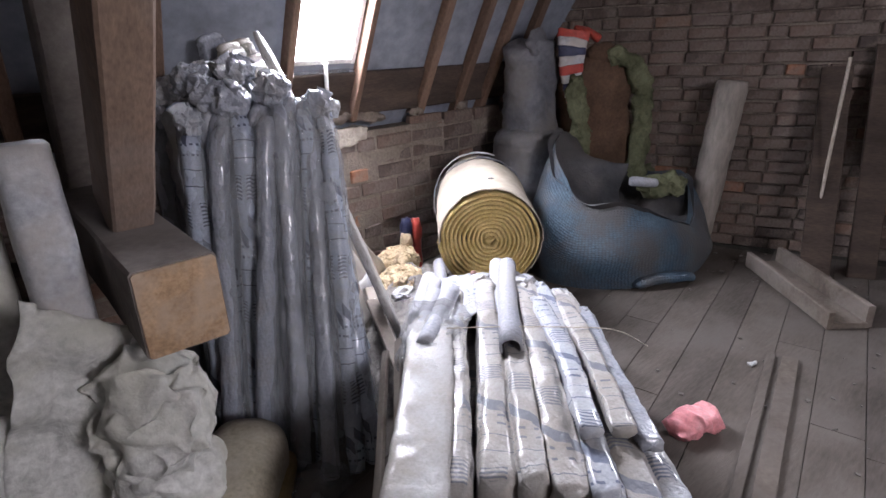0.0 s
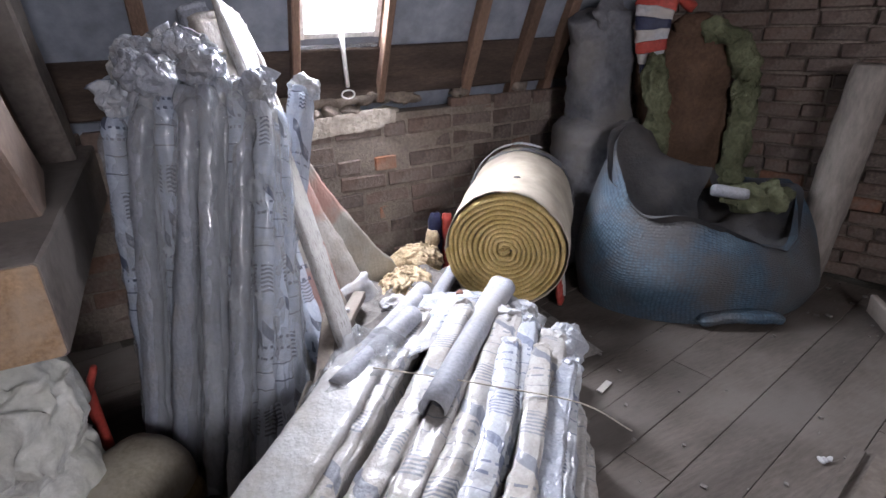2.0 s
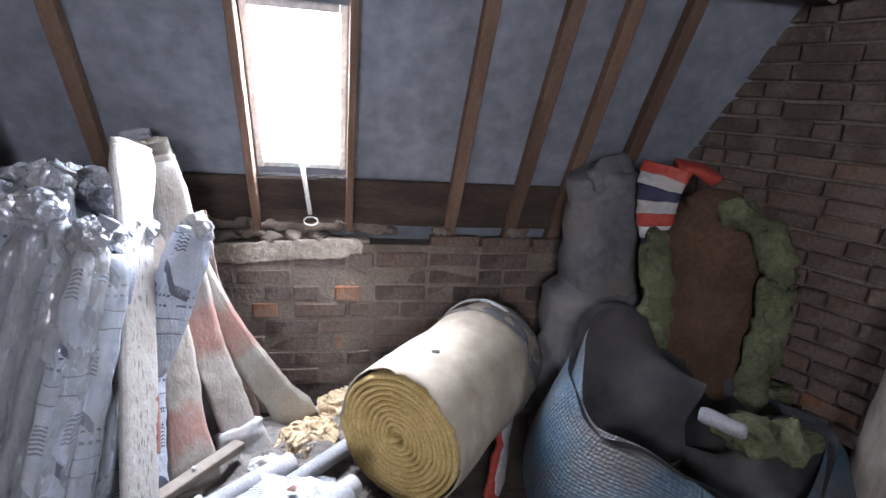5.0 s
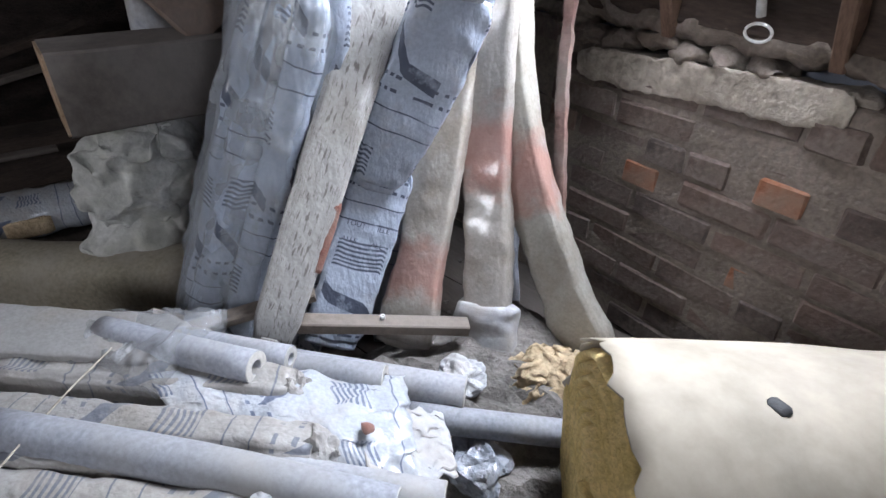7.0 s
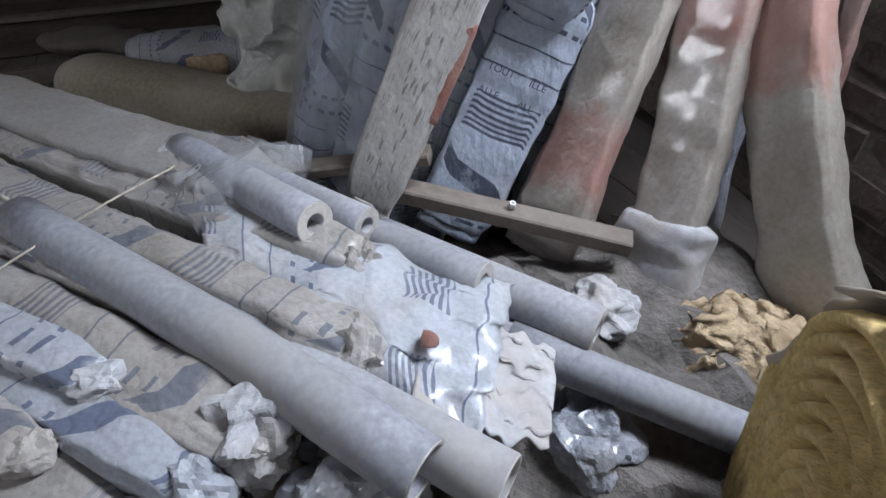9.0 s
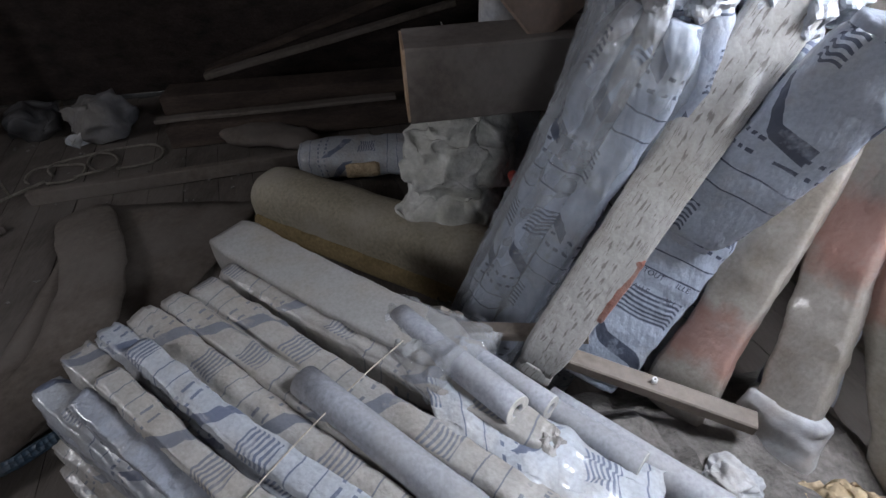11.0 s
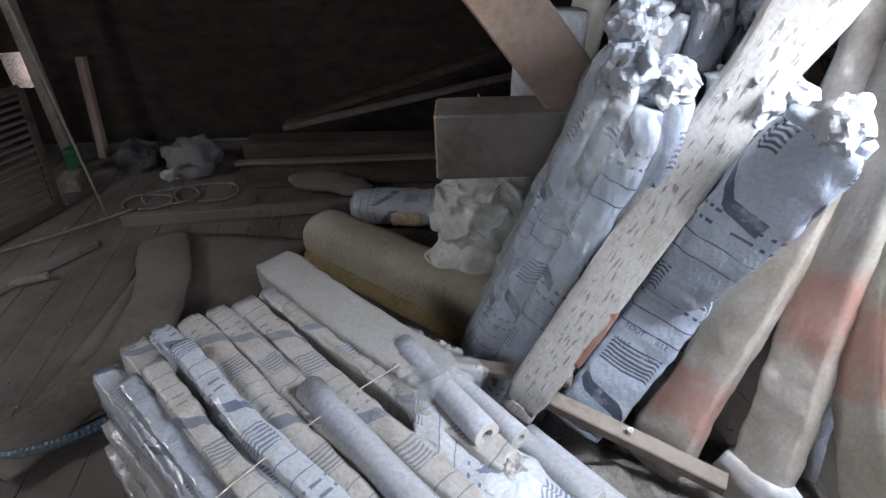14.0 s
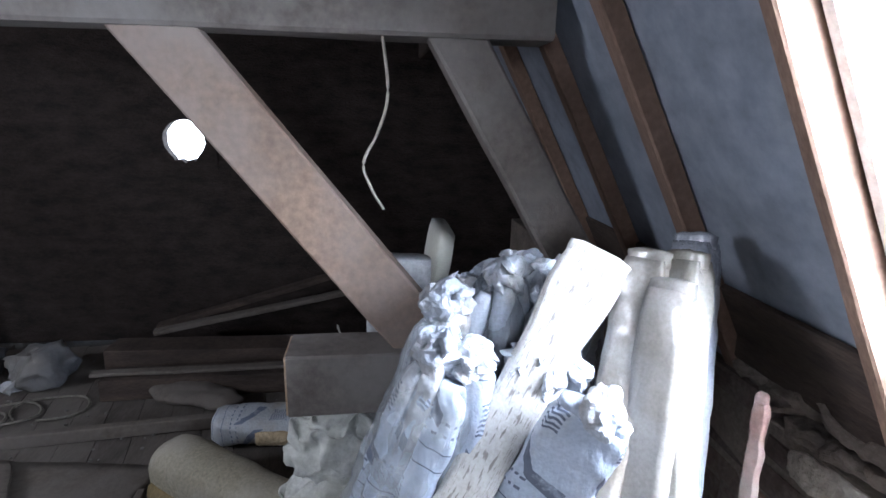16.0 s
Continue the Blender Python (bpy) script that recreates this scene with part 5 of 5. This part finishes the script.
tagged(part("upright_cable", bm, M_ROPE), "pale thin cable standing by the gable", "cable")
bm = bmesh.new()
strip(bm, [(1.565, 1.09, 0.03), (1.65, 1.07, 0.04), (1.72, 1.04, 0.025)], 0.10, 0.075, (0, 0, 1), 26, 20, 2, (0.5, 0.3), 0.016, 24, 8)
tagged(part("pink_bag", bm, M_PINK), "crumpled pink plastic bag on the floor", "plastic bag")
# flat dark strip follows the line of a raised board edge
bm = bmesh.new()
timber(bm, (1.45, 0.80, 0.008), (2.30, 1.0, 0.008), 0.055, 0.012, (0, 0, 1), 0.002, 0.001, 5)
tagged(part("dark_strip", bm, M_CARD), "thin dark strip along a raised board edge in the floor", "board")
bm = bmesh.new()
timber(bm, (1.43, 0.86, 0.006), (2.28, 1.06, 0.006), 0.03, 0.010, (0, 0, 1), 0.002, 0.001, 5)
tagged(part("thin_lath", bm, M_FLOOR), "thin lath along the dark strip", "lath")
bm = bmesh.new()
box(bm, pose(1.86, 1.62, 0.006, 0, 0, 20), 0.07, 0.022, 0.005, 0.001)
tagged(part("white_chip", bm, M_LEAF), "small white plastic strip on the floor", "scrap")
rnd = random.Random(5)
bm = bmesh.new()
for k in range(420):
    x, y = rnd.uniform(-1.2, 3.4), rnd.uniform(-0.6, 2.7)
    s = rnd.uniform(0.003, 0.011) * (1.6 if rnd.random() < 0.08 else 1)
    box(bm, pose(x, y, s * 0.35, rnd.uniform(-20, 20), rnd.uniform(-20, 20), rnd.uniform(0, 180)), s * rnd.uniform(0.8, 2.2), s, s * 0.7)
tagged(part("floor_crumbs", bm, M_DEBRIS), "scattered crumbs of mortar and dirt", "dirt", kind="stuff")
bm = bmesh.new()
for k in range(3):
    strip(bm, [(2.14 + 0.01 * k, 1.075, 0.006), (2.15 + 0.012 * k, 1.10 - 0.01 * k, 0.012)], 0.014, 0.006, (0, 0, 1), 4, 8, 2, (0.6, 0.6), 0.004, 30, k)
tagged(part("paper_scrap", bm, M_LEAF), "tiny white paper scrap on the floor", "scrap")

# ---- left side, under and behind the beam ----
mat_roll = thing("foam_mat", (0.25, 1.45, 0), "rolled olive foam mat with a yellow edge", "foam mat")
bm = bmesh.new()
strip(bm, [(-0.03, 1.09, 0.11), (0.26, 1.46, 0.115), (0.55, 1.83, 0.12)], 0.225, 0.22, (0, 0, 1), 30, 32, 2.5, (0.9, 0.85), 0.004, 8, 4)
part("mat", bm, M_OLIVE, mat_roll)
bm = bmesh.new()
strip(bm, [(0.06, 1.045, 0.055), (0.34, 1.40, 0.06), (0.62, 1.77, 0.06)], 0.06, 0.085, (0, 0, 1), 24, 14, 2.6, (0.9, 0.9), 0.004, 12, 5)
part("edge", bm, M_OLIVEEDGE, mat_roll, "yellow crumbling edge")
crumpled_sheet("paper_sheet", [(-0.06, 1.90, 0.0), (0.40, 1.86, 0.02), (0.385, 1.80, 0.56), (0.16, 1.74, 0.74)], M_PLASTER, "crumpled grey mould-stained paper sheet under the beam", "paper sheet", 7, 26, 0.05, 0.004)
bm = bmesh.new()
blob(bm, (0.03, 1.98, 0.16), 0.27, 0.18, 0.26, 0.06, 6, 9, 4)
tagged(part("plaster_lump", bm, M_PLASTER), "heap of broken stained plaster and paper", "rubble")
crumpled_sheet("paper_sheet", [(-0.30, 1.80, 0.02), (0.22, 1.74, 0.02), (0.29, 1.86, 0.40), (-0.20, 1.88, 0.52)], M_PLASTER, "torn mould-stained lining paper slumped over the heap", "paper sheet", 15, 30, 0.035, 0.004)
for k, (x0, x1, y0, y1, z1, w, mt, lb) in enumerate(((-0.02, 0.02, 1.97, 2.12, 1.05, 0.32, M_WHITE, "white mouldy foam slab leaning at the eaves"), (0.225, 0.24, 1.90, 1.96, 1.0, 0.11, M_LEAF, "narrow pale wrapped slab beside the white one"))):
    bm = bmesh.new()
    strip(bm, [(x0, y0, 0.0), (x1, y1, z1)], w, 0.07 if k == 0 else 0.20, (0, -1, 0.1), 30, 28, 4.5, (0.97, 0.95), 0.004, 8, k)
    tagged(part("foam_slab", bm, mt), lb, "foam slab", "slabs at the eaves")
wb = thing("wrapped_bundle", (-0.30, 1.2, 0), "white plastic-wrapped bundle with an orange label", "bundle")
bm = bmesh.new()
strip(bm, [(-0.33, 1.17, 0.085), (-0.30, 1.50, 0.085), (-0.28, 1.85, 0.085)], 0.20, 0.15, (0, 0, 1), 30, 22, 2.6, (0.75, 0.8), 0.012, 12, 2)
part("film", bm, M_PRINTPALE, wb)
bm = bmesh.new()
strip(bm, [(-0.205, 1.36, 0.075), (-0.20, 1.50, 0.075)], 0.012, 0.07, (0, 0, 1), 8, 10, 3, (0.8, 0.8), 0.003)
part("label", bm, M_FLUFF, wb, "orange-brown printed label")
bm = bmesh.new()
strip(bm, [(0.42, 1.93, 0.30), (0.46, 1.90, 0.40)], 0.03, 0.02, (1, 0, 0), 6, 8, 2.4, (0.8, 0.8), 0.004)
strip(bm, [(0.43, 1.92, 0.0), (0.43, 1.93, 0.32)], 0.035, 0.03, (1, 0, 0), 8, 8, 2.4, (0.9, 0.9), 0.006)
tagged(part("red_wrapper", bm, M_REDBAG), "scrap of red printed wrapper under the beam", "wrapper")

lump = thing("paper_bag", (0.33, 1.74, 0), "crumpled white paper bag slumped under the beam end", "bag")
bm = bmesh.new()
blob(bm, (0.32, 1.76, 0.17), 0.12, 0.19, 0.20, 0.04, 12, 4, 5)
part("base", bm, M_PLASTER, lump)
bm = bmesh.new()
blob(bm, (0.33, 1.765, 0.40), 0.11, 0.17, 0.17, 0.045, 13, 9, 5)
part("crumpled_top", bm, M_PLASTER, lump)

# ---- far end ----
crumpled_sheet("cardboard_sheet", [(-0.25, 0.30, 0.012), (1.05, 0.36, 0.012), (0.75, 0.72, 0.012), (-0.15, 1.02, 0.012)], M_CARD, "large flattened dusty cardboard sheet on the floor", "cardboard", 2, 22, 0.008, 0.004)
bm = bmesh.new()
strip(bm, [(-0.16, 0.31, 0.04), (0.25, 0.50, 0.05), (0.62, 0.55, 0.04), (1.05, 0.40, 0.03)], 0.22, 0.035, (0, 0, 1), 30, 16, 2, (0.8, 0.8), 0.012, 9, 3)
tagged(part("folded_cardboard", bm, M_CARD), "long folded ridge of dusty cardboard", "cardboard")
bm = bmesh.new()
strip(bm, [(1.02, 0.26, 0.025), (1.0, 0.50, 0.04), (0.84, 0.70, 0.025)], 0.035, 0.03, (0, 0, 1), 16, 10, 2, (0.6, 0.6), 0.005)
tagged(part("blue_edging", bm, M_BLUESACK), "faded blue plastic edging on cardboard", "edging")
for k, (a, b_, w, h, mt, lb) in enumerate((
    ((-0.33, 0.02, 0.03), (-0.44, 1.18, 0.035), 0.04, 0.06, M_CARD, "long dusty batten lying on the floor"),
    ((-0.79, 0.50, 0.06), (-0.82, 1.95, 0.06), 0.16, 0.11, M_DARKWOOD, "dark squared timber lying along the floor"),
    ((-0.77, 0.45, 0.13), (-0.80, 1.60, 0.13), 0.05, 0.02, M_CARD, "pale thin lath on a dark timber"),
    ((-1.06, 0.42, 0.08), (-1.02, 1.95, 0.08), 0.18, 0.16, M_DARKWOOD, "heavy dark timber by the far gable"),
    ((-1.20, 0.60, 0.17), (-1.34, 1.98, 0.40), 0.06, 0.03, M_CARD, "pale plank leaning along the far wall"),
    ((-1.26, 0.60, 0.18), (-1.40, 1.90, 0.52), 0.08, 0.03, M_DARKWOOD, "dark plank leaning along the far wall"),
    ((0.02, 0.98, 0.02), (0.42, 1.02, 0.02), 0.03, 0.03, M_CARD, "short lath beside the foam mat"),
    ((0.26, -0.38, 0.02), (0.12, -0.06, 0.02), 0.04, 0.02, M_DIMCABLE, "whitish plastic strip in a dimmed grey tone on the floor"),
    ((0.34, -0.30, 0.015), (-0.15, -0.02, 0.015), 0.06, 0.03, M_CARD, "dusty board among floor clutter"),
    ((0.55, 0.62, 0.02), (0.78, 0.80, 0.10), 0.03, 0.03, M_BATTEN, "small lath leaning on the pile"))):
    bm = bmesh.new()
    timber(bm, a, b_, w, h, (0, 0, 1), 0.004, 0.004, 10, k)
    tagged(part("timber_length", bm, mt), lb, "timber", "timbers on the far floor")
bm = bmesh.new()
blob(bm, (-0.66, 0.98, 0.05), 0.26, 0.10, 0.05, 0.02, 8, 3, 4, 70)
tagged(part("dust_sheet", bm, M_CARD), "folded dusty sheet on the floor", "sheet")
# the clear and white bags take a dark sack tone to look dim
for c, s, mt, lb, k in (((-0.98, 0.10, 0.09), (0.17, 0.15, 0.11), M_GREYSACK, "crumpled clear and white plastic bags", 1), ((-1.05, -0.26, 0.08), (0.14, 0.13, 0.10), M_DARKSACK, "black plastic bag on the floor", 2), ((-0.86, 0.02, 0.03), (0.07, 0.06, 0.04), M_LEAF, "crumpled white paper on the floor", 3)):
    bm = bmesh.new()
    blob(bm, c, *s, 0.05, 9, k * 3, 4)
    tagged(part("plastic_bag", bm, mt), lb, "plastic bag", "bags at the far wall")
for k, (c, r) in enumerate((((-0.62, 0.12), 0.15), ((-0.66, 0.30), 0.17), ((-0.56, 0.02), 0.13))):
    bm = bmesh.new()
    pipe(bm, [(c[0] + r * 0.7 * math.cos(a), c[1] + r * math.sin(a), 0.012 + 0.006 * math.sin(a * 3 + k)) for a in [j * 0.5 for j in range(12)]], 0.006, 0.002, 44, 8)
    tagged(part("cable_loop", bm, M_DIMCABLE), "loose loop of pale cable on the floor", "cable", "cable loops")
bm = bmesh.new()
pipe(bm, [(-0.50, 0.0, 0.012), (-0.30, -0.18, 0.015), (-0.10, -0.42, 0.012), (0.1, -0.75, 0.012)], 0.006, 0.002, 30, 8)
tagged(part("cable", bm, M_DIMCABLE), "pale cable trailing over the floor", "cable")
sh = thing("louvred_shutter", (-0.3, -0.48, 0), "old dark louvred shutter leaning by the far wall", "shutter")
S0, S1, S2 = Vector((-0.08, -0.54, 0.0)), Vector((-0.50, -0.42, 0.0)), Vector((-0.92, -0.70, 0.50))
su, sv = (S1 - S0), (S2 - S1)
sn = su.cross(sv).normalized()
for a, b_, w in ((S0, S0 + sv, 0.04), (S1, S1 + sv, 0.04), (S0, S1, 0.05), (S0 + sv, S1 + sv, 0.05)):
    bm = bmesh.new()
    timber(bm, a + Vector((0, 0, 0.02)), b_ + Vector((0, 0, 0.02)), w, 0.035, sn, 0.004, 0.001, 3)
    part("stile", bm, M_DARKWOOD, sh)
for i in range(1, 16):
    t = i / 16
    bm = bmesh.new()
    timber(bm, S0 + sv * t + Vector((0, 0, 0.02)), S1 + sv * t + Vector((0, 0, 0.02)), 0.028, 0.006, sn + sv.normalized() * 0.9, 0.001, 0.001, 2)
    part("slat", bm, M_CARD, sh)
for k, (a, b_, w, mt, lb) in enumerate((((-1.10, -0.72, 0.0), (-1.12, -0.70, 1.30), 0.06, M_BATTEN, "pale upright batten at the far wall"), ((-1.22, -0.60, 0.0), (-1.30, -0.56, 0.6), 0.05, M_BRACE, "reddish batten leaning at the far wall"))):
    bm = bmesh.new()
    timber(bm, a, b_, w, w, (1, 0, 0), 0.006, 0.003, 8, k)
    tagged(part("upright_timber", bm, mt), lb, "post", "uprights at the far gable")
bm = bmesh.new()
box(bm, pose(-0.78, -0.52, 0.04, 0, 0, 20), 0.16, 0.10, 0.08, 0.006)
tagged(part("stone_block", bm, M_MORTAR), "pale loose block on the floor", "block")
bm = bmesh.new()
strip(bm, [(-0.98, -0.62, 0.0), (-0.98, -0.60, 0.16)], 0.10, 0.08, (0, 1, 0), 10, 14, 2.6, (0.9, 0.9), 0.004)
tagged(part("green_box", bm, grainy("dull_green", (0.01, 0.07, 0.03), (0.03, 0.13, 0.06), None, 0.6, 6, 50)), "dull green container by the far wall", "container")
bm = bmesh.new()
pipe(bm, [(-0.42, -0.12, 0.0), (-0.52, -0.22, 0.6), (-0.60, -0.30, 1.1)], 0.006, 0.002, 10, 8)
tagged(part("slack_cord", bm, M_DIMCABLE), "thin cord stretched up from the floor", "cord")
bm = bmesh.new()
pipe(bm, [(0.45, 1.897, 1.66), (0.45, 1.912, 1.50), (0.45, 1.885, 1.40), (0.45, 1.847, 1.32), (0.45, 1.868, 1.25), (0.45, 1.90, 1.195)], 0.004, 0.0015, 40, 8)
tagged(part("hanging_wire", bm, M_ROPE), "pale wire hanging from the collar beam", "wire")
bm = bmesh.new()
yc = C - K * 1.86 - 0.17
pipe(bm, [(1.3, yc, 1.93), (1.7, yc - 0.02, 1.90), (2.2, yc - 0.015, 1.84), (2.8, yc, 1.80), (3.0, yc, 1.74)], 0.007, 0.002, 30, 8)
tagged(part("purlin_cable", bm, M_ROPE), "pale electric cable clipped along the purlin", "cable")
# ragged brick edging round the hole
bm = bmesh.new()
ins, out = [], []
for k in range(40):
    a = 2 * math.pi * k / 40
    r = 0.118 + 0.006 * noise.noise(Vector((math.cos(a) * 3, math.sin(a) * 3, 0))) + (0.02 * (k % 3 == 0) if math.sin(a) < -0.6 else 0)
    q = max(abs(math.cos(a)), abs(math.sin(a)))
    for lst, rr, x in ((ins, r, 0), (out, 0.18 / q, 0)):
        lst.append([bm.verts.new((WEST + d, 0.77 + rr * math.cos(a), 1.26 + rr * math.sin(a))) for d in (0.012, -0.06)])
for k in range(40):
    a, b_, c, d = ins[k], ins[(k + 1) % 40], out[(k + 1) % 40], out[k]
    bm.faces.new((a[0], b_[0], c[0], d[0]))
    bm.faces.new((a[1], d[1], c[1], b_[1]))
    bm.faces.new((a[0], a[1], b_[1], b_[0]))
    bm.faces.new((d[0], c[0], c[1], d[1]))
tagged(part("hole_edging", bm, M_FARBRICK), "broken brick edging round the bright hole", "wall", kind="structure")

# rubble and pale mortar on the knee wall's head
M_PALEMORTAR = grainy("pale_lime_mortar", (0.34, 0.29, 0.24), (0.52, 0.46, 0.39), None, 0.95, 10, 60, None, 1.0, 0.012)
bm = bmesh.new()
strip(bm, [(1.02, WALL_Y + 0.055, 0.748), (1.30, WALL_Y + 0.05, 0.765), (1.66, WALL_Y + 0.055, 0.785)], 0.09, 0.035, (0, 0, 1), 70, 22, 7, (0.6, 0.6), 0.009, 26, 5)
tagged(part("mortar_bed", bm, M_PALEMORTAR), "pale broken mortar bed on the wall's head", "mortar")
for k, (x, z, sz) in enumerate(((0.80, 0.84, 0.07), (0.90, 0.83, 0.08), (1.00, 0.79, 0.08), (1.09, 0.80, 0.075), (1.18, 0.81, 0.07), (1.27, 0.80, 0.06), (1.36, 0.80, 0.05), (1.45, 0.80, 0.05), (1.72, 0.83, 0.05), (1.98, 0.84, 0.05), (2.3, 0.84, 0.05))):
    bm = bmesh.new()
    blob(bm, (x, WALL_Y + 0.05, z), sz, 0.05, 0.025, 0.025, 20, k * 2.3, 3)
    tagged(part("mortar_lump", bm, M_MORTAR), "loose mortar lump on the wall's head", "mortar", "loose mortar on the wall")

bm = bmesh.new()
strip(bm, [(0.85, WALL_Y + 0.055, 0.862), (1.25, WALL_Y + 0.055, 0.858), (1.75, WALL_Y + 0.055, 0.855)], 0.09, 0.07, (0, 0, 1), 70, 22, 2.4, (0.5, 0.4), 0.018, 17, 12)
tagged(part("rubble_ridge", bm, M_MORTAR), "brown ridge of mortar rubble below the rooflight", "rubble")
bm = bmesh.new()
strip(bm, [(0.98, WALL_Y - 0.001, 0.728), (1.20, WALL_Y - 0.001, 0.742), (1.42, WALL_Y - 0.001, 0.756), (1.64, WALL_Y - 0.001, 0.765)], 0.085, 0.010, (0, -1, 0), 70, 22, 4, (0.5, 0.4), 0.008, 26, 8)
tagged(part("plaster_patch", bm, M_PALEMORTAR), "broken pale plaster patch on the brick wall", "plaster")

# ---- bricks ----
BR = [bpy.data.meshes.new("brick") for _ in range(8)]
for k, me in enumerate(BR):
    bm = bmesh.new()
    ln = 0.215 if k < 5 else 0.1025
    box(bm, Matrix(), ln, 0.05, 0.065, 0.006)
    r2 = random.Random(k)
    for v in bm.verts:
        v.co += Vector((r2.uniform(-1, 1), r2.uniform(-1, 1), r2.uniform(-1, 1))) * 0.003
    bm.to_mesh(me)
    bm.free()
    me.materials.append(M_BRICK)


M_ORANGE = grainy("orange_brick", (0.26, 0.10, 0.05), (0.40, 0.17, 0.09), (0.24, 0.17, 0.13), 0.92, 12, 70, None, 0.7, 0.006)
BR_ORANGE = BR[6].copy()
BR_ORANGE.materials.clear()
BR_ORANGE.materials.append(M_ORANGE)
ORANGE = ((1.28, 0.4875), (1.60, 0.5625), (1.47, 0.3375))


def lay(wall, place, zmax, s0, s1, keep, seed, limit, k=1.0):
    """Courses of stretchers and headers; place(s, z) gives the brick's pose. Past the limit they go into one joined part."""
    r2 = random.Random(seed)
    n, rest = 0, []
    z, c = 0.0375, 0
    while z < zmax:
        s = s0 - (0.0 if c % 2 else 0.11)
        while s < s1:
            head = r2.random() < (0.55 if c % 4 == 3 else 0.15)
            ln = (0.1125 if head else 0.225) * k
            m = s + ln / 2
            if keep(m, z):
                me = BR[r2.randrange(5, 8) if head else r2.randrange(5)]
                if wall is wall_north and any(abs(m - ox) < ln / 2 and abs(z - oz) < 0.03 for ox, oz in ORANGE):
                    me = BR_ORANGE
                pm = place(m, z + r2.uniform(-0.003, 0.003)) @ pose(0, r2.uniform(-0.006, 0.006), 0, 0, r2.uniform(-1.4, 1.4), r2.uniform(-1.5, 1.5)) @ Matrix.Diagonal((k, 1, k, 1))
                if n < limit:
                    ob = new("brick", me)
                    ob.parent = wall
                    ob.matrix_basis = pm
                    n += 1
                else:
                    rest.append((me, pm))
            s += ln
        z += 0.075 * k
        c += 1
    if rest:
        vv, ff = [], []
        for me, pm in rest:
            o = len(vv)
            vv += [pm @ v.co for v in me.vertices]
            ff += [[o + i for i in p.vertices] for p in me.polygons]
        me = bpy.data.meshes.new("brickwork")
        me.from_pydata(vv, [], ff)
        me.materials.append(M_BRICK)
        ob = new("brickwork", me)
        ob.parent = wall
        tagged(ob, kind="stuff")


lay(wall_north, lambda s, z: pose(s, WALL_Y + 0.025, z), 0.84, 0.0, 2.95, lambda s, z: not (z > 0.73 and 1.0 < s < 1.66 + 0.2 * (z < 0.8)) or (z < 0.78 and s > 1.45 and s < 1.6), 3, 300)
GM = Matrix((Vector((GD.x, GD.y, 0)), Vector((-GN.x, -GN.y, 0)), Vector((0, 0, 1)))).transposed().to_4x4()


def gable_place(s, z):
    m = GM.copy()
    m.translation = G0 + GD * s - GN * 0.012 + Vector((0, 0, z))
    return m


lay(wall_east, gable_place, 2.4, 0.0, 2.3, lambda s, z: not (GW[0] - 0.09 < s < GW[1] + 0.09 and GW[2] - 0.03 < z < GW[3] + 0.03), 9, 300, 0.84)
